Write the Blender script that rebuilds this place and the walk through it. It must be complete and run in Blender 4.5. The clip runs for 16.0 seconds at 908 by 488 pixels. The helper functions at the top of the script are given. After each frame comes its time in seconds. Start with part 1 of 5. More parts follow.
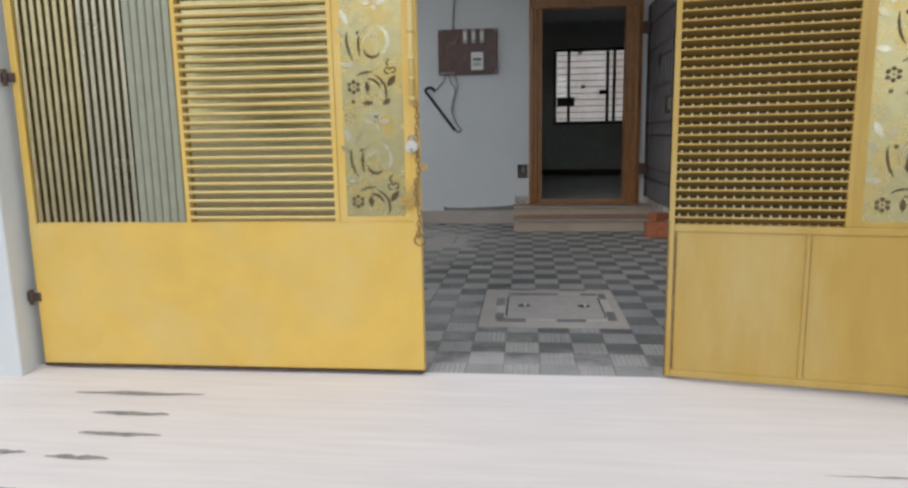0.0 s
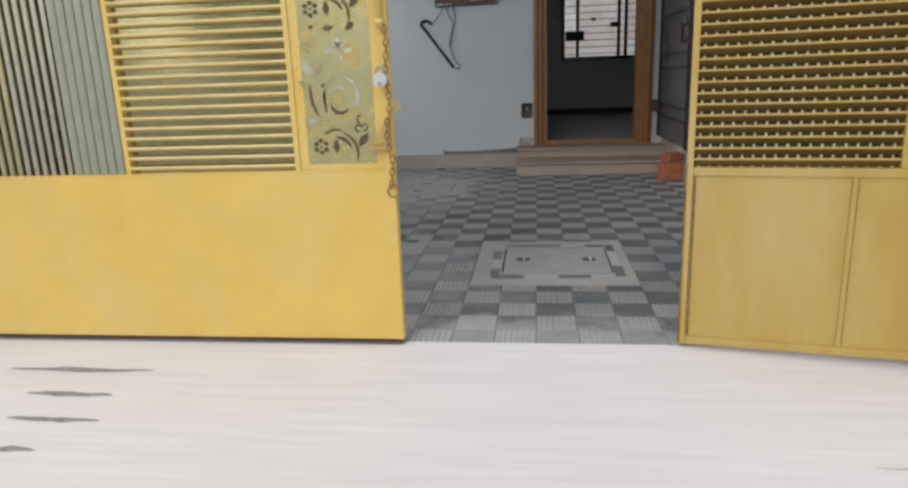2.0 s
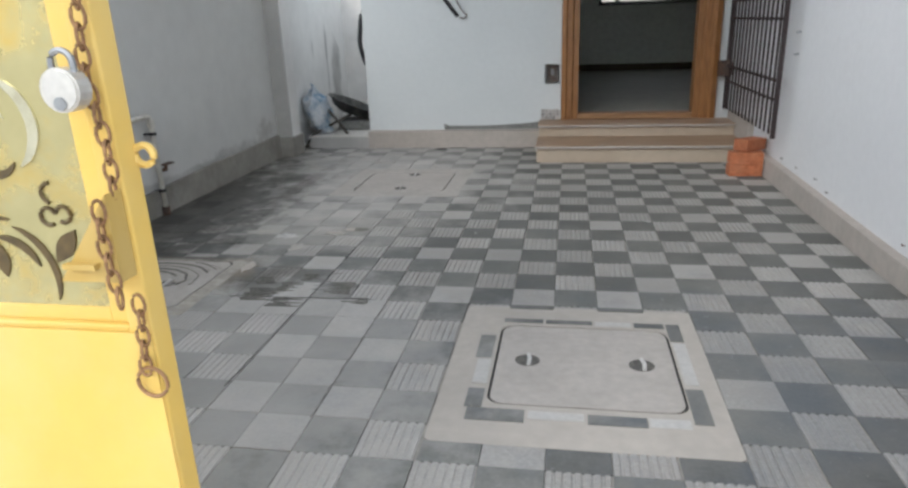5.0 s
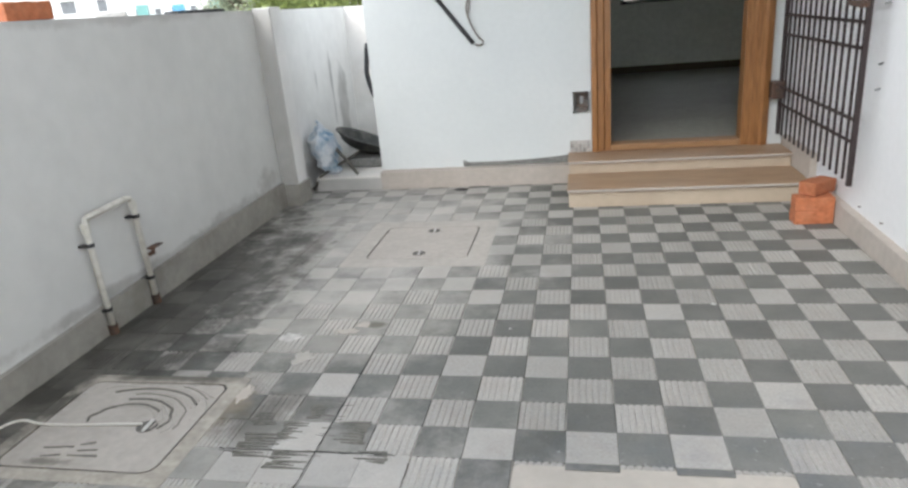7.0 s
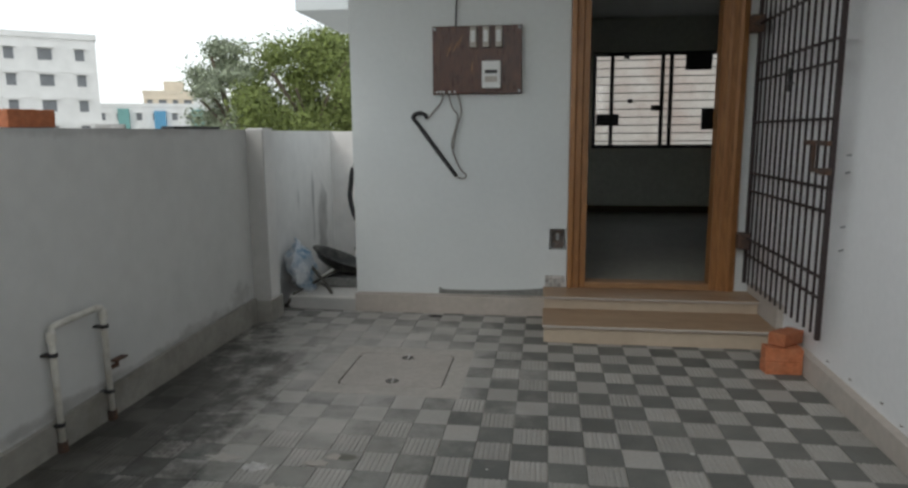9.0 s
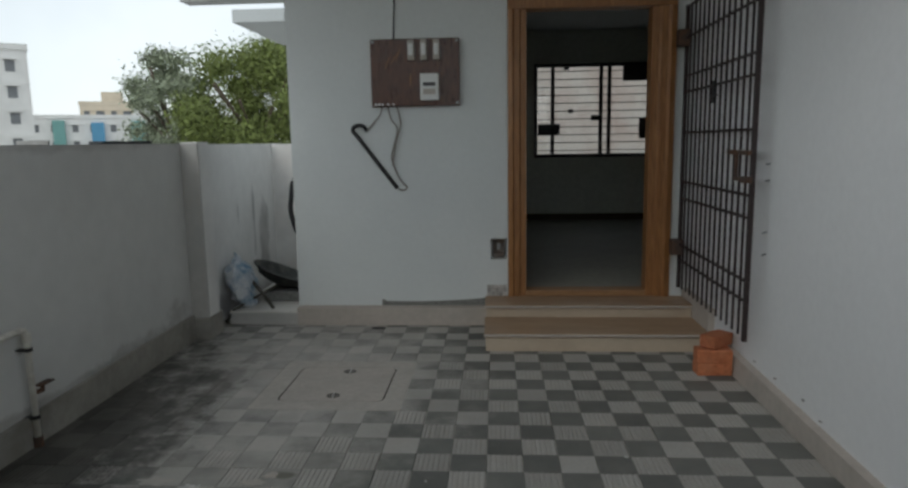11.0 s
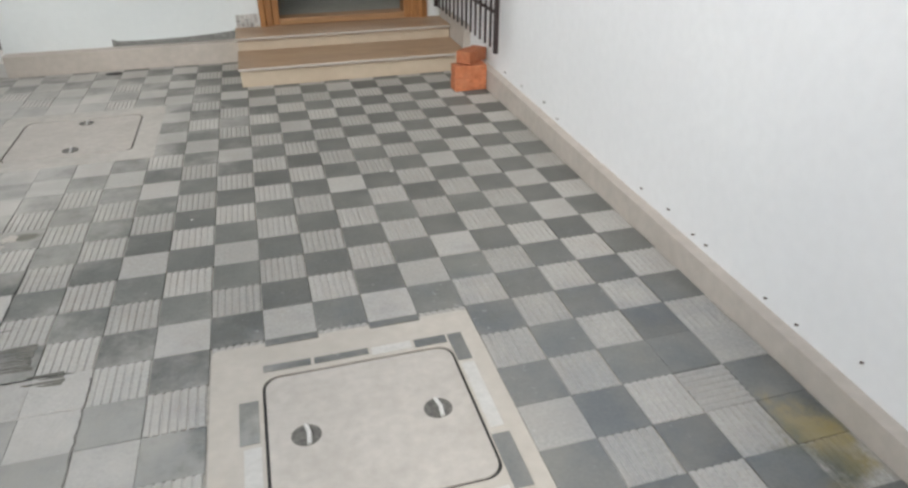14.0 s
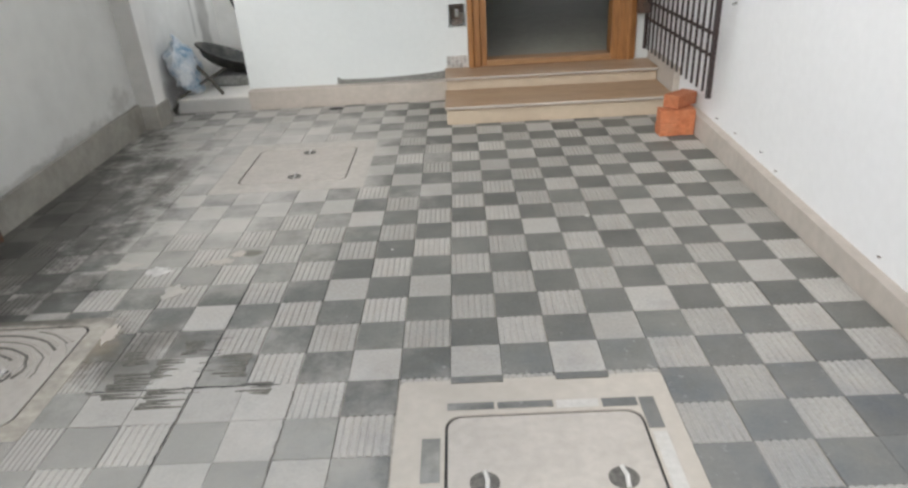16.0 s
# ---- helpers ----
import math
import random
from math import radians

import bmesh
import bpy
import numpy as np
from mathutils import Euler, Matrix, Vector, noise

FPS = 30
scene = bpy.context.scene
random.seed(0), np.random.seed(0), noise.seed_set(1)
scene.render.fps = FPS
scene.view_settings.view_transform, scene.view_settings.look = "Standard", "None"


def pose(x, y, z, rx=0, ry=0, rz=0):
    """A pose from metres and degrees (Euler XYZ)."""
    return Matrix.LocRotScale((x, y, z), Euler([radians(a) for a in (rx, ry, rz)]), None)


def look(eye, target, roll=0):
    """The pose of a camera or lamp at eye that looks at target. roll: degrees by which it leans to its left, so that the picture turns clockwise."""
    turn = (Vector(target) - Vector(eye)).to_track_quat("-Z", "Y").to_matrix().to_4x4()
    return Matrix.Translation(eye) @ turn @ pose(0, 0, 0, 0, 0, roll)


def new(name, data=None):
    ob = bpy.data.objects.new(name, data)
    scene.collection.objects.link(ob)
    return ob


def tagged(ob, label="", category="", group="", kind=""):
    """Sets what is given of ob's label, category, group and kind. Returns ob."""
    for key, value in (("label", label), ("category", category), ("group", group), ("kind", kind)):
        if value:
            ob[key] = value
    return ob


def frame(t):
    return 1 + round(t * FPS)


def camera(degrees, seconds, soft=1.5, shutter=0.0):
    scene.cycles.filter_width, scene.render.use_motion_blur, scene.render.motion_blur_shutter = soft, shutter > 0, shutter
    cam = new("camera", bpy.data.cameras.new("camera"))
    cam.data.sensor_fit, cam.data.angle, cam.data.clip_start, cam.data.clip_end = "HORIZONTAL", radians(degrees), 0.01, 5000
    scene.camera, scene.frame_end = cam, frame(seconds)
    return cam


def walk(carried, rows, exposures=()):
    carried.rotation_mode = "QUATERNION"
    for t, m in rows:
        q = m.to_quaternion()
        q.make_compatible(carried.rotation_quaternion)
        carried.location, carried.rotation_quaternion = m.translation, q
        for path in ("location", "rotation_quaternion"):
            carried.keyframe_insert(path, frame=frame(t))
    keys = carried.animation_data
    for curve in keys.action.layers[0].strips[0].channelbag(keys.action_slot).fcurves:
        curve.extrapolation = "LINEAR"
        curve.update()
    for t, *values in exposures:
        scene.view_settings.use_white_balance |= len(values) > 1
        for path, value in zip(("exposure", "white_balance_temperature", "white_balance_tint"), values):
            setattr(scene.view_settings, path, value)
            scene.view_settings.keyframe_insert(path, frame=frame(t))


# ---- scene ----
cam = camera(68.7, 16.0, soft=2.6)
EXPO = 0.15
PATH = [
    (0, (0.01, -0.408, 1.042), (-0.205, 1.554, 0.716), -1.0),
    (0.5, (0.013, -0.394, 1.042), (-0.185, 1.562, 0.674), -1.4),
    (1, (0.044, -0.343, 1.032), (-0.154, 1.604, 0.619), -2.7),
    (1.5, (0.127, -0.207, 1.013), (-0.146, 1.718, 0.543), -1.6),
    (2, (0.08, 0.0, 1.0), (-0.169, 1.923, 0.509), -2.1),
    (2.5, (-0.015, 0.235, 1.031), (-0.139, 2.175, 0.56), -1.4),
    (3, (0.026, 0.46, 1.043), (-0.127, 2.413, 0.639), -1.4),
    (3.2, (0.061, 0.54, 1.038), (-0.146, 2.484, 0.616), -1.0),
    (5.3, (0.117, 1.78, 1.064), (-0.215, 3.628, 0.377), -2.3),
    (5.5, (0.08, 1.867, 1.104), (-0.195, 3.709, 0.377), -1.7),
    (6, (0.025, 2.075, 1.221), (-0.188, 3.907, 0.445), -3.4),
    (6.5, (0.035, 2.206, 1.318), (-0.339, 4.019, 0.559), -4.7),
    (7, (-0.017, 2.265, 1.366), (-0.404, 4.109, 0.694), -5.1),
    (7.5, (-0.107, 2.266, 1.37), (-0.481, 4.13, 0.75), -1.8),
    (8, (-0.127, 2.248, 1.38), (-0.589, 4.096, 0.772), -1.1),
    (8.5, (-0.116, 2.265, 1.402), (-0.52, 4.174, 0.962), -0.9),
    (8.7, (-0.117, 2.26, 1.412), (-0.459, 4.198, 1.058), -0.4),
    (10.8, (-0.049, 2.249, 1.453), (-0.186, 4.224, 1.166), -0.9),
    (11, (-0.04, 2.243, 1.443), (-0.168, 4.215, 1.139), -0.9),
    (11.5, (-0.037, 2.249, 1.409), (-0.134, 4.199, 0.974), -1.0),
    (12, (-0.033, 2.258, 1.38), (-0.139, 4.154, 0.754), -1.3),
    (12.5, (-0.049, 2.272, 1.347), (-0.121, 4.103, 0.546), -1.3),
    (13, (-0.017, 2.274, 1.346), (-0.014, 4.036, 0.4), -1.0),
    (13.5, (0.013, 2.261, 1.333), (0.36, 3.967, 0.348), 0.5),
    (14, (0.028, 2.247, 1.334), (0.504, 3.9, 0.313), 0.0),
    (14.5, (0.027, 2.253, 1.329), (0.437, 3.935, 0.329), -0.9),
    (15, (0.015, 2.266, 1.331), (0.254, 3.991, 0.346), -1.6),
    (15.5, (0.0, 2.275, 1.335), (0.096, 4.019, 0.36), -2.5),
    (16, (-0.011, 2.31, 1.343), (-0.057, 4.089, 0.43), -3.4),
]
walk(cam, [(t, look(eye, target, roll)) for t, eye, target, roll in PATH],
     exposures=[(0.0, EXPO - 0.60, 6150, 11), (3.2, EXPO - 0.40, 6150, 11), (5.3, EXPO + 0.52, 6150, 9), (6.0, EXPO + 1.0, 6200, 9), (7.0, EXPO + 0.92, 6300, 9), (8.0, EXPO + 0.75, 6400, 9), (8.5, EXPO - 0.06, 6400, 8),
                (11.0, EXPO - 0.98, 6250, 5), (11.6, EXPO - 0.82, 6300, 6), (12.0, EXPO - 0.03, 6450, 8), (12.5, EXPO + 0.75, 6500, 9), (13.0, EXPO + 0.90, 6520, 9), (14.0, EXPO + 0.74, 6500, 8), (16.0, EXPO + 0.84, 6550, 9)])

# ---------------------------------------------------------------- light
SUN_EL, SUN_ROT = radians(36), radians(205)
world = bpy.data.worlds.new("world")
scene.world = world
world.use_nodes = True
wn = world.node_tree.nodes
sky = wn.new("ShaderNodeTexSky")
sky.sky_type = "NISHITA"
sky.sun_disc = False
sky.sun_elevation, sky.sun_rotation = SUN_EL, SUN_ROT
sky.air_density, sky.dust_density, sky.ozone_density = 1.2, 1.5, 1.0
# a bright veil of thin cloud over the blue
veil = wn.new("ShaderNodeMix")
veil.data_type = "RGBA"
cloud = wn.new("ShaderNodeTexNoise")
cloud.inputs["Scale"].default_value, cloud.inputs["Detail"].default_value = 2.2, 6
cover = wn.new("ShaderNodeMapRange")
cover.inputs["From Min"].default_value, cover.inputs["From Max"].default_value = 0.3, 0.7
cover.inputs["To Min"].default_value, cover.inputs["To Max"].default_value = 0.55, 0.9
split = wn.new("ShaderNodeSeparateXYZ")
haze = wn.new("ShaderNodeMapRange")
haze.inputs["From Min"].default_value, haze.inputs["From Max"].default_value = 0.0, 0.6
haze.inputs["To Min"].default_value, haze.inputs["To Max"].default_value = 1.45, 0.95
tone = wn.new("ShaderNodeVectorMath")
tone.operation = "SCALE"
tone.inputs[0].default_value = (10.4, 10.6, 10.9)
world.node_tree.links.new(wn.new("ShaderNodeTexCoord").outputs["Generated"], split.inputs[0])
world.node_tree.links.new(split.outputs["Z"], haze.inputs["Value"])
world.node_tree.links.new(haze.outputs[0], tone.inputs["Scale"])
world.node_tree.links.new(tone.outputs[0], veil.inputs["B"])
world.node_tree.links.new(wn.new("ShaderNodeTexCoord").outputs["Generated"], cloud.inputs["Vector"])
world.node_tree.links.new(cloud.outputs["Fac"], cover.inputs["Value"])
world.node_tree.links.new(cover.outputs[0], veil.inputs["Factor"])
world.node_tree.links.new(sky.outputs[0], veil.inputs["A"])
world.node_tree.links.new(veil.outputs["Result"], wn["Background"].inputs[0])
wn["Background"].inputs[1].default_value = 0.15
sun_data = bpy.data.lights.new("sun", "SUN")
sun_data.energy, sun_data.angle, sun_data.color = 0.75, radians(24), (1.0, 0.97, 0.92)
sun = new("sun", sun_data)
sun.matrix_world = look((-6.0, -13.0, 10.4), (0, 0, 0))


# ---------------------------------------------------------------- mesh helpers
def link(name, bm, material, parent=None, label="", smooth=False):
    me = bpy.data.meshes.new(name)
    bmesh.ops.recalc_face_normals(bm, faces=bm.faces)
    bm.to_mesh(me)
    bm.free()
    if material:
        me.materials.append(material)
    if smooth:
        for p in me.polygons:
            p.use_smooth = True
    ob = new(name, me)
    ob.parent = parent
    if label:
        tagged(ob, label)
    return ob


def part(name, bm, material, parent, label="", smooth=False):
    return link(name, bm, material, parent, label, smooth)


def empty(name, label, category, group="", at=None):
    ob = new(name)
    ob.empty_display_size = 0.05
    if at is not None:
        ob.matrix_world = at
    return tagged(ob, label, category, group)


def box(bm, x0, x1, y0, y1, z0, z1, bevel=0.0, m=None):
    vs = [bm.verts.new((x, y, z)) for x in (x0, x1) for y in (y0, y1) for z in (z0, z1)]
    fs = [bm.faces.new([vs[i] for i in q]) for q in ((0, 1, 3, 2), (4, 6, 7, 5), (0, 4, 5, 1), (2, 3, 7, 6), (0, 2, 6, 4), (1, 5, 7, 3))]
    if bevel:
        edges = list({e for f in fs for e in f.edges})
        r = bmesh.ops.bevel(bm, geom=edges, offset=bevel, segments=2, affect="EDGES", profile=0.6)
        vs = list({v for f in r["faces"] for v in f.verts} | {v for v in vs if v.is_valid})
    if m is not None:
        bmesh.ops.transform(bm, matrix=m, verts=vs)
    return bm


def boxes(*items, bevel=0.0):
    bm = bmesh.new()
    for it in items:
        box(bm, *it, bevel=bevel)
    return bm


def tube(bm, pts, r, n=8, close=False):
    """A swept round tube through the points."""
    pts = [Vector(p) for p in pts]
    rings = []
    k = len(pts)
    for i, p in enumerate(pts):
        a = pts[(i - 1) % k] if (close or i > 0) else p
        b = pts[(i + 1) % k] if (close or i < k - 1) else p
        d = (b - a).normalized()
        up = Vector((0, 0, 1)) if abs(d.z) < 0.9 else Vector((1, 0, 0))
        s1 = d.cross(up).normalized()
        s2 = d.cross(s1).normalized()
        rings.append([bm.verts.new(p + r * (math.cos(2 * math.pi * j / n) * s1 + math.sin(2 * math.pi * j / n) * s2)) for j in range(n)])
    for i in range(k if close else k - 1):
        A, B = rings[i], rings[(i + 1) % k]
        for j in range(n):
            bm.faces.new((A[j], A[(j + 1) % n], B[(j + 1) % n], B[j]))
    if not close:
        bm.faces.new(rings[0]), bm.faces.new(rings[-1][::-1])
    return bm


def arc(cx, cz, r, a0, a1, n, y):
    return [(cx + r * math.cos(radians(a0 + (a1 - a0) * i / n)), y, cz + r * math.sin(radians(a0 + (a1 - a0) * i / n))) for i in range(n + 1)]


def plate(bm, outline, y0, y1):
    """A flat shape in x and z with a thickness along y."""
    a = [bm.verts.new((x, y0, z)) for x, z in outline]
    b = [bm.verts.new((x, y1, z)) for x, z in outline]
    bm.faces.new(a), bm.faces.new(b[::-1])
    for i in range(len(a)):
        j = (i + 1) % len(a)
        bm.faces.new((a[i], b[i], b[j], a[j]))
    return bm


def slab(bm, outline, z0, z1):
    """A flat shape in x and y with a thickness along z."""
    a = [bm.verts.new((x, y, z0)) for x, y in outline]
    b = [bm.verts.new((x, y, z1)) for x, y in outline]
    bm.faces.new(a[::-1]), bm.faces.new(b)
    for i in range(len(a)):
        j = (i + 1) % len(a)
        bm.faces.new((a[i], a[j], b[j], b[i]))
    return bm


def round_rect(x0, x1, y0, y1, r, n=5):
    out = []
    for cx, cy, a in ((x1 - r, y1 - r, 0), (x0 + r, y1 - r, 90), (x0 + r, y0 + r, 180), (x1 - r, y0 + r, 270)):
        out += [(cx + r * math.cos(radians(a + 90 * i / n)), cy + r * math.sin(radians(a + 90 * i / n))) for i in range(n + 1)]
    return out


# ---------------------------------------------------------------- materials
def mat(name, base, rough=0.7, metal=0.0, grain=60.0, grain_amt=0.12, stain=1.2, stain_col=None, stain_amt=0.0, bump=0.15, stretch=(1, 1, 1), rnd=0.0, island=0.0, spec=0.5, local=False):
    """A surface with fine grain, larger stains, uneven gloss and relief, all at real size."""
    m = bpy.data.materials.new(name)
    m.use_nodes = True
    nt = m.node_tree
    n, l = nt.nodes, nt.links
    b = n["Principled BSDF"]
    if local:
        src = n.new("ShaderNodeTexCoord").outputs["Object"]
    else:
        src = n.new("ShaderNodeNewGeometry").outputs["Position"]
    mp = n.new("ShaderNodeMapping")
    mp.inputs["Scale"].default_value = stretch
    l.new(src, mp.inputs["Vector"])
    fine = n.new("ShaderNodeTexNoise")
    fine.inputs["Scale"].default_value, fine.inputs["Detail"].default_value = grain, 5
    l.new(mp.outputs[0], fine.inputs["Vector"])
    big = n.new("ShaderNodeTexNoise")
    big.inputs["Scale"].default_value, big.inputs["Detail"].default_value, big.inputs["Roughness"].default_value = stain, 6, 0.62
    l.new(mp.outputs[0], big.inputs["Vector"])
    rampf = n.new("ShaderNodeMapRange")
    rampf.inputs["From Min"].default_value, rampf.inputs["From Max"].default_value = 0.3, 0.7
    rampf.inputs["To Min"].default_value, rampf.inputs["To Max"].default_value = 1 - grain_amt, 1 + grain_amt
    l.new(fine.outputs["Fac"], rampf.inputs["Value"])
    mul = n.new("ShaderNodeMix")
    mul.data_type, mul.blend_type = "RGBA", "MULTIPLY"
    mul.inputs["Factor"].default_value = 1.0
    mul.inputs["A"].default_value = (*base, 1)
    l.new(rampf.outputs[0], mul.inputs["B"])
    col = mul.outputs["Result"]
    if stain_amt:
        rs = n.new("ShaderNodeMapRange")
        rs.inputs["From Min"].default_value, rs.inputs["From Max"].default_value = 0.45, 0.7
        rs.inputs["To Max"].default_value = stain_amt
        l.new(big.outputs["Fac"], rs.inputs["Value"])
        mx = n.new("ShaderNodeMix")
        mx.data_type = "RGBA"
        mx.inputs["B"].default_value = (*(stain_col or [c * 0.6 for c in base]), 1)
        l.new(rs.outputs[0], mx.inputs["Factor"])
        l.new(col, mx.inputs["A"])
        col = mx.outputs["Result"]
    if rnd or island:
        if rnd:
            ri = n.new("ShaderNodeObjectInfo").outputs["Random"]
        else:
            ri = n.new("ShaderNodeNewGeometry").outputs["Random Per Island"]
        a = rnd or island
        rr = n.new("ShaderNodeMapRange")
        rr.inputs["To Min"].default_value, rr.inputs["To Max"].default_value = 1 - a, 1 + a
        l.new(ri, rr.inputs["Value"])
        m2 = n.new("ShaderNodeMix")
        m2.data_type, m2.blend_type = "RGBA", "MULTIPLY"
        m2.inputs["Factor"].default_value = 1.0
        l.new(col, m2.inputs["A"])
        l.new(rr.outputs[0], m2.inputs["B"])
        col = m2.outputs["Result"]
    l.new(col, b.inputs["Base Color"])
    b.inputs["Metallic"].default_value = metal
    b.inputs["Specular IOR Level"].default_value = spec
    rg = n.new("ShaderNodeMapRange")
    rg.inputs["To Min"].default_value, rg.inputs["To Max"].default_value = max(rough - 0.12, 0.03), min(rough + 0.12, 1)
    l.new(big.outputs["Fac"], rg.inputs["Value"])
    l.new(rg.outputs[0], b.inputs["Roughness"])
    bp = n.new("ShaderNodeBump")
    bp.inputs["Strength"].default_value, bp.inputs["Distance"].default_value = bump, 0.004
    l.new(fine.outputs["Fac"], bp.inputs["Height"])
    l.new(bp.outputs[0], b.inputs["Normal"])
    return m


def add_spots(m, spots):
    """Stains and shaded or tinted patches round given places: ellipsoids broken up by noise, each mixed over what lies
    under it.
    """
    n, l = m.node_tree.nodes, m.node_tree.links
    b = n["Principled BSDF"]
    prev = b.inputs["Base Color"].links[0].from_socket
    pos = n.new("ShaderNodeNewGeometry").outputs["Position"]
    for centre, radii, lo, hi, amount, scale, colours in spots:
        mp = n.new("ShaderNodeMapping")
        mp.vector_type = "TEXTURE"
        mp.inputs["Location"].default_value, mp.inputs["Scale"].default_value = centre, radii
        l.new(pos, mp.inputs["Vector"])
        ln = n.new("ShaderNodeVectorMath")
        ln.operation = "LENGTH"
        l.new(mp.outputs[0], ln.inputs[0])
        nz = n.new("ShaderNodeTexNoise")
        nz.inputs["Scale"].default_value, nz.inputs["Detail"].default_value, nz.inputs["Roughness"].default_value = scale, 8, 0.68
        l.new(pos, nz.inputs["Vector"])
        ad = n.new("ShaderNodeMath")
        ad.operation = "MULTIPLY_ADD"
        ad.inputs[1].default_value = 2.2
        l.new(nz.outputs["Fac"], ad.inputs[0])
        l.new(ln.outputs["Value"], ad.inputs[2])
        th = n.new("ShaderNodeMapRange")
        th.interpolation_type = "SMOOTHSTEP"
        th.inputs["From Min"].default_value, th.inputs["From Max"].default_value = hi, lo
        th.inputs["To Max"].default_value = amount
        l.new(ad.outputs[0], th.inputs["Value"])
        nc = n.new("ShaderNodeTexNoise")
        nc.inputs["Scale"].default_value, nc.inputs["Detail"].default_value = 4.3, 7
        l.new(pos, nc.inputs["Vector"])
        cr = n.new("ShaderNodeValToRGB")
        cr.color_ramp.elements[0].position, cr.color_ramp.elements[0].color = 0.38, (*colours[0], 1)
        cr.color_ramp.elements[1].position, cr.color_ramp.elements[1].color = 0.62, (*colours[1], 1)
        l.new(nc.outputs["Fac"], cr.inputs[0])
        mx = n.new("ShaderNodeMix")
        mx.data_type = "RGBA"
        l.new(th.outputs[0], mx.inputs["Factor"])
        l.new(prev, mx.inputs["A"])
        l.new(cr.outputs[0], mx.inputs["B"])
        prev = mx.outputs["Result"]
    l.new(prev, b.inputs["Base Color"])
    return m


def tile_mat(name, base, tint, per):
    """Cement parking tile: own tone by piece, dried cement slurry lying over part of the court, and painted-in shade by
    the wall.
    """
    m = mat(name, base, rough=0.6, grain=90, grain_amt=0.14, stain=6.5, stain_col=tint, stain_amt=0.6, bump=0.25, **per)
    return add_spots(m, [
        ((-1.40, 6.25, 0), (1.15, 1.35, 9), 1.45, 2.35, 0.74, 3.2, ((0.37, 0.355, 0.33), (0.48, 0.46, 0.43))),
        ((-1.05, 3.40, 0), (1.05, 0.85, 9), 1.6, 2.4, 0.55, 5.0, ((0.40, 0.385, 0.36), (0.48, 0.46, 0.43))),
        ((0.0, 2.42, 0), (1.6, 0.30, 9), 1.4, 2.2, 0.65, 4.0, ((0.44, 0.42, 0.40), (0.55, 0.52, 0.50))),
        ((-1.15, 4.95, 0), (0.6, 0.55, 9), 1.4, 2.3, 0.55, 5.0, ((0.37, 0.355, 0.32), (0.47, 0.45, 0.41))),
        ((-1.18, 4.22, 0), (0.24, 0.28, 9), 1.3, 2.0, 0.8, 6.0, ((0.10, 0.095, 0.082), (0.19, 0.18, 0.16))),
        # dark band along the boundary wall: damp stain plus the shade at its foot
        ((-2.42, 5.05, 0), (0.84, 1.9, 9), 1.70, 2.24, 0.86, 4.0, ((0.025, 0.024, 0.020), (0.065, 0.061, 0.053))),
        ((-1.72, 6.0, 0), (0.10, 0.8, 9), 1.5, 2.0, 0.6, 7.0, ((0.09, 0.085, 0.075), (0.16, 0.15, 0.135))),
        ((-2.30, 4.35, 0), (0.42, 0.7, 9), 1.5, 2.3, 0.98, 3.2, ((0.05, 0.047, 0.04), (0.13, 0.122, 0.108))),
        ((-1.36, 4.25, 0), (0.13, 0.24, 9), 1.3, 2.0, 0.95, 9.0, ((0.10, 0.085, 0.062), (0.30, 0.26, 0.20))),
        ((-0.98, 4.93, 0), (0.09, 0.05, 9), 1.3, 1.9, 0.9, 9.0, ((0.10, 0.095, 0.07), (0.17, 0.16, 0.13))),
        ((1.30, 3.16, 0), (0.17, 0.30, 9), 1.3, 1.9, 0.95, 7.0, ((0.075, 0.08, 0.05), (0.26, 0.20, 0.06))),
        # bluish mottling near the gate: the sky's reflection put into the tile colour
        ((0.7, 3.5, 0), (1.3, 0.8, 9), 1.3, 2.4, 0.30, 9.0, ((0.10, 0.13, 0.18), (0.24, 0.24, 0.24))),
        ((0.9, 5.0, 0), (1.6, 2.4, 9), 1.0, 2.5, 0.20, 3.0, ((0.22, 0.215, 0.20), (0.34, 0.325, 0.30))),
        ((0.4, 3.8, 0), (7, 7, 9), 0.68, 0.94, 0.6, 30.0, ((0.34, 0.35, 0.36), (0.46, 0.45, 0.44)))])


def glass_mat():
    m = bpy.data.materials.new("window_glass")
    m.use_nodes = True
    b = m.node_tree.nodes["Principled BSDF"]
    b.inputs["Base Color"].default_value = (0.95, 0.98, 0.97, 1)
    b.inputs["Roughness"].default_value = 0.03
    b.inputs["Transmission Weight"].default_value = 1.0
    b.inputs["IOR"].default_value = 1.45
    return m


WL0 = -2.33
M_WALL = mat("white_wash_plaster", (0.665, 0.69, 0.69), 0.85, grain=25, grain_amt=0.02, stain=0.9, stain_col=(0.585, 0.615, 0.62), stain_amt=0.5, bump=0.06)
# Lighter copy of the house plaster: the light on the east wall is in it.
M_WALLE = mat("brightened_side_plaster", (0.76, 0.76, 0.765), 0.8, grain=25, grain_amt=0.02, stain=0.7, stain_col=(0.70, 0.70, 0.71), stain_amt=0.4, bump=0.05)
M_BOUND = mat("weathered_white_plaster", (0.66, 0.66, 0.645), 0.9, grain=9, grain_amt=0.03, stain=1.1, stain_col=(0.54, 0.54, 0.53), stain_amt=0.6, bump=0.12)
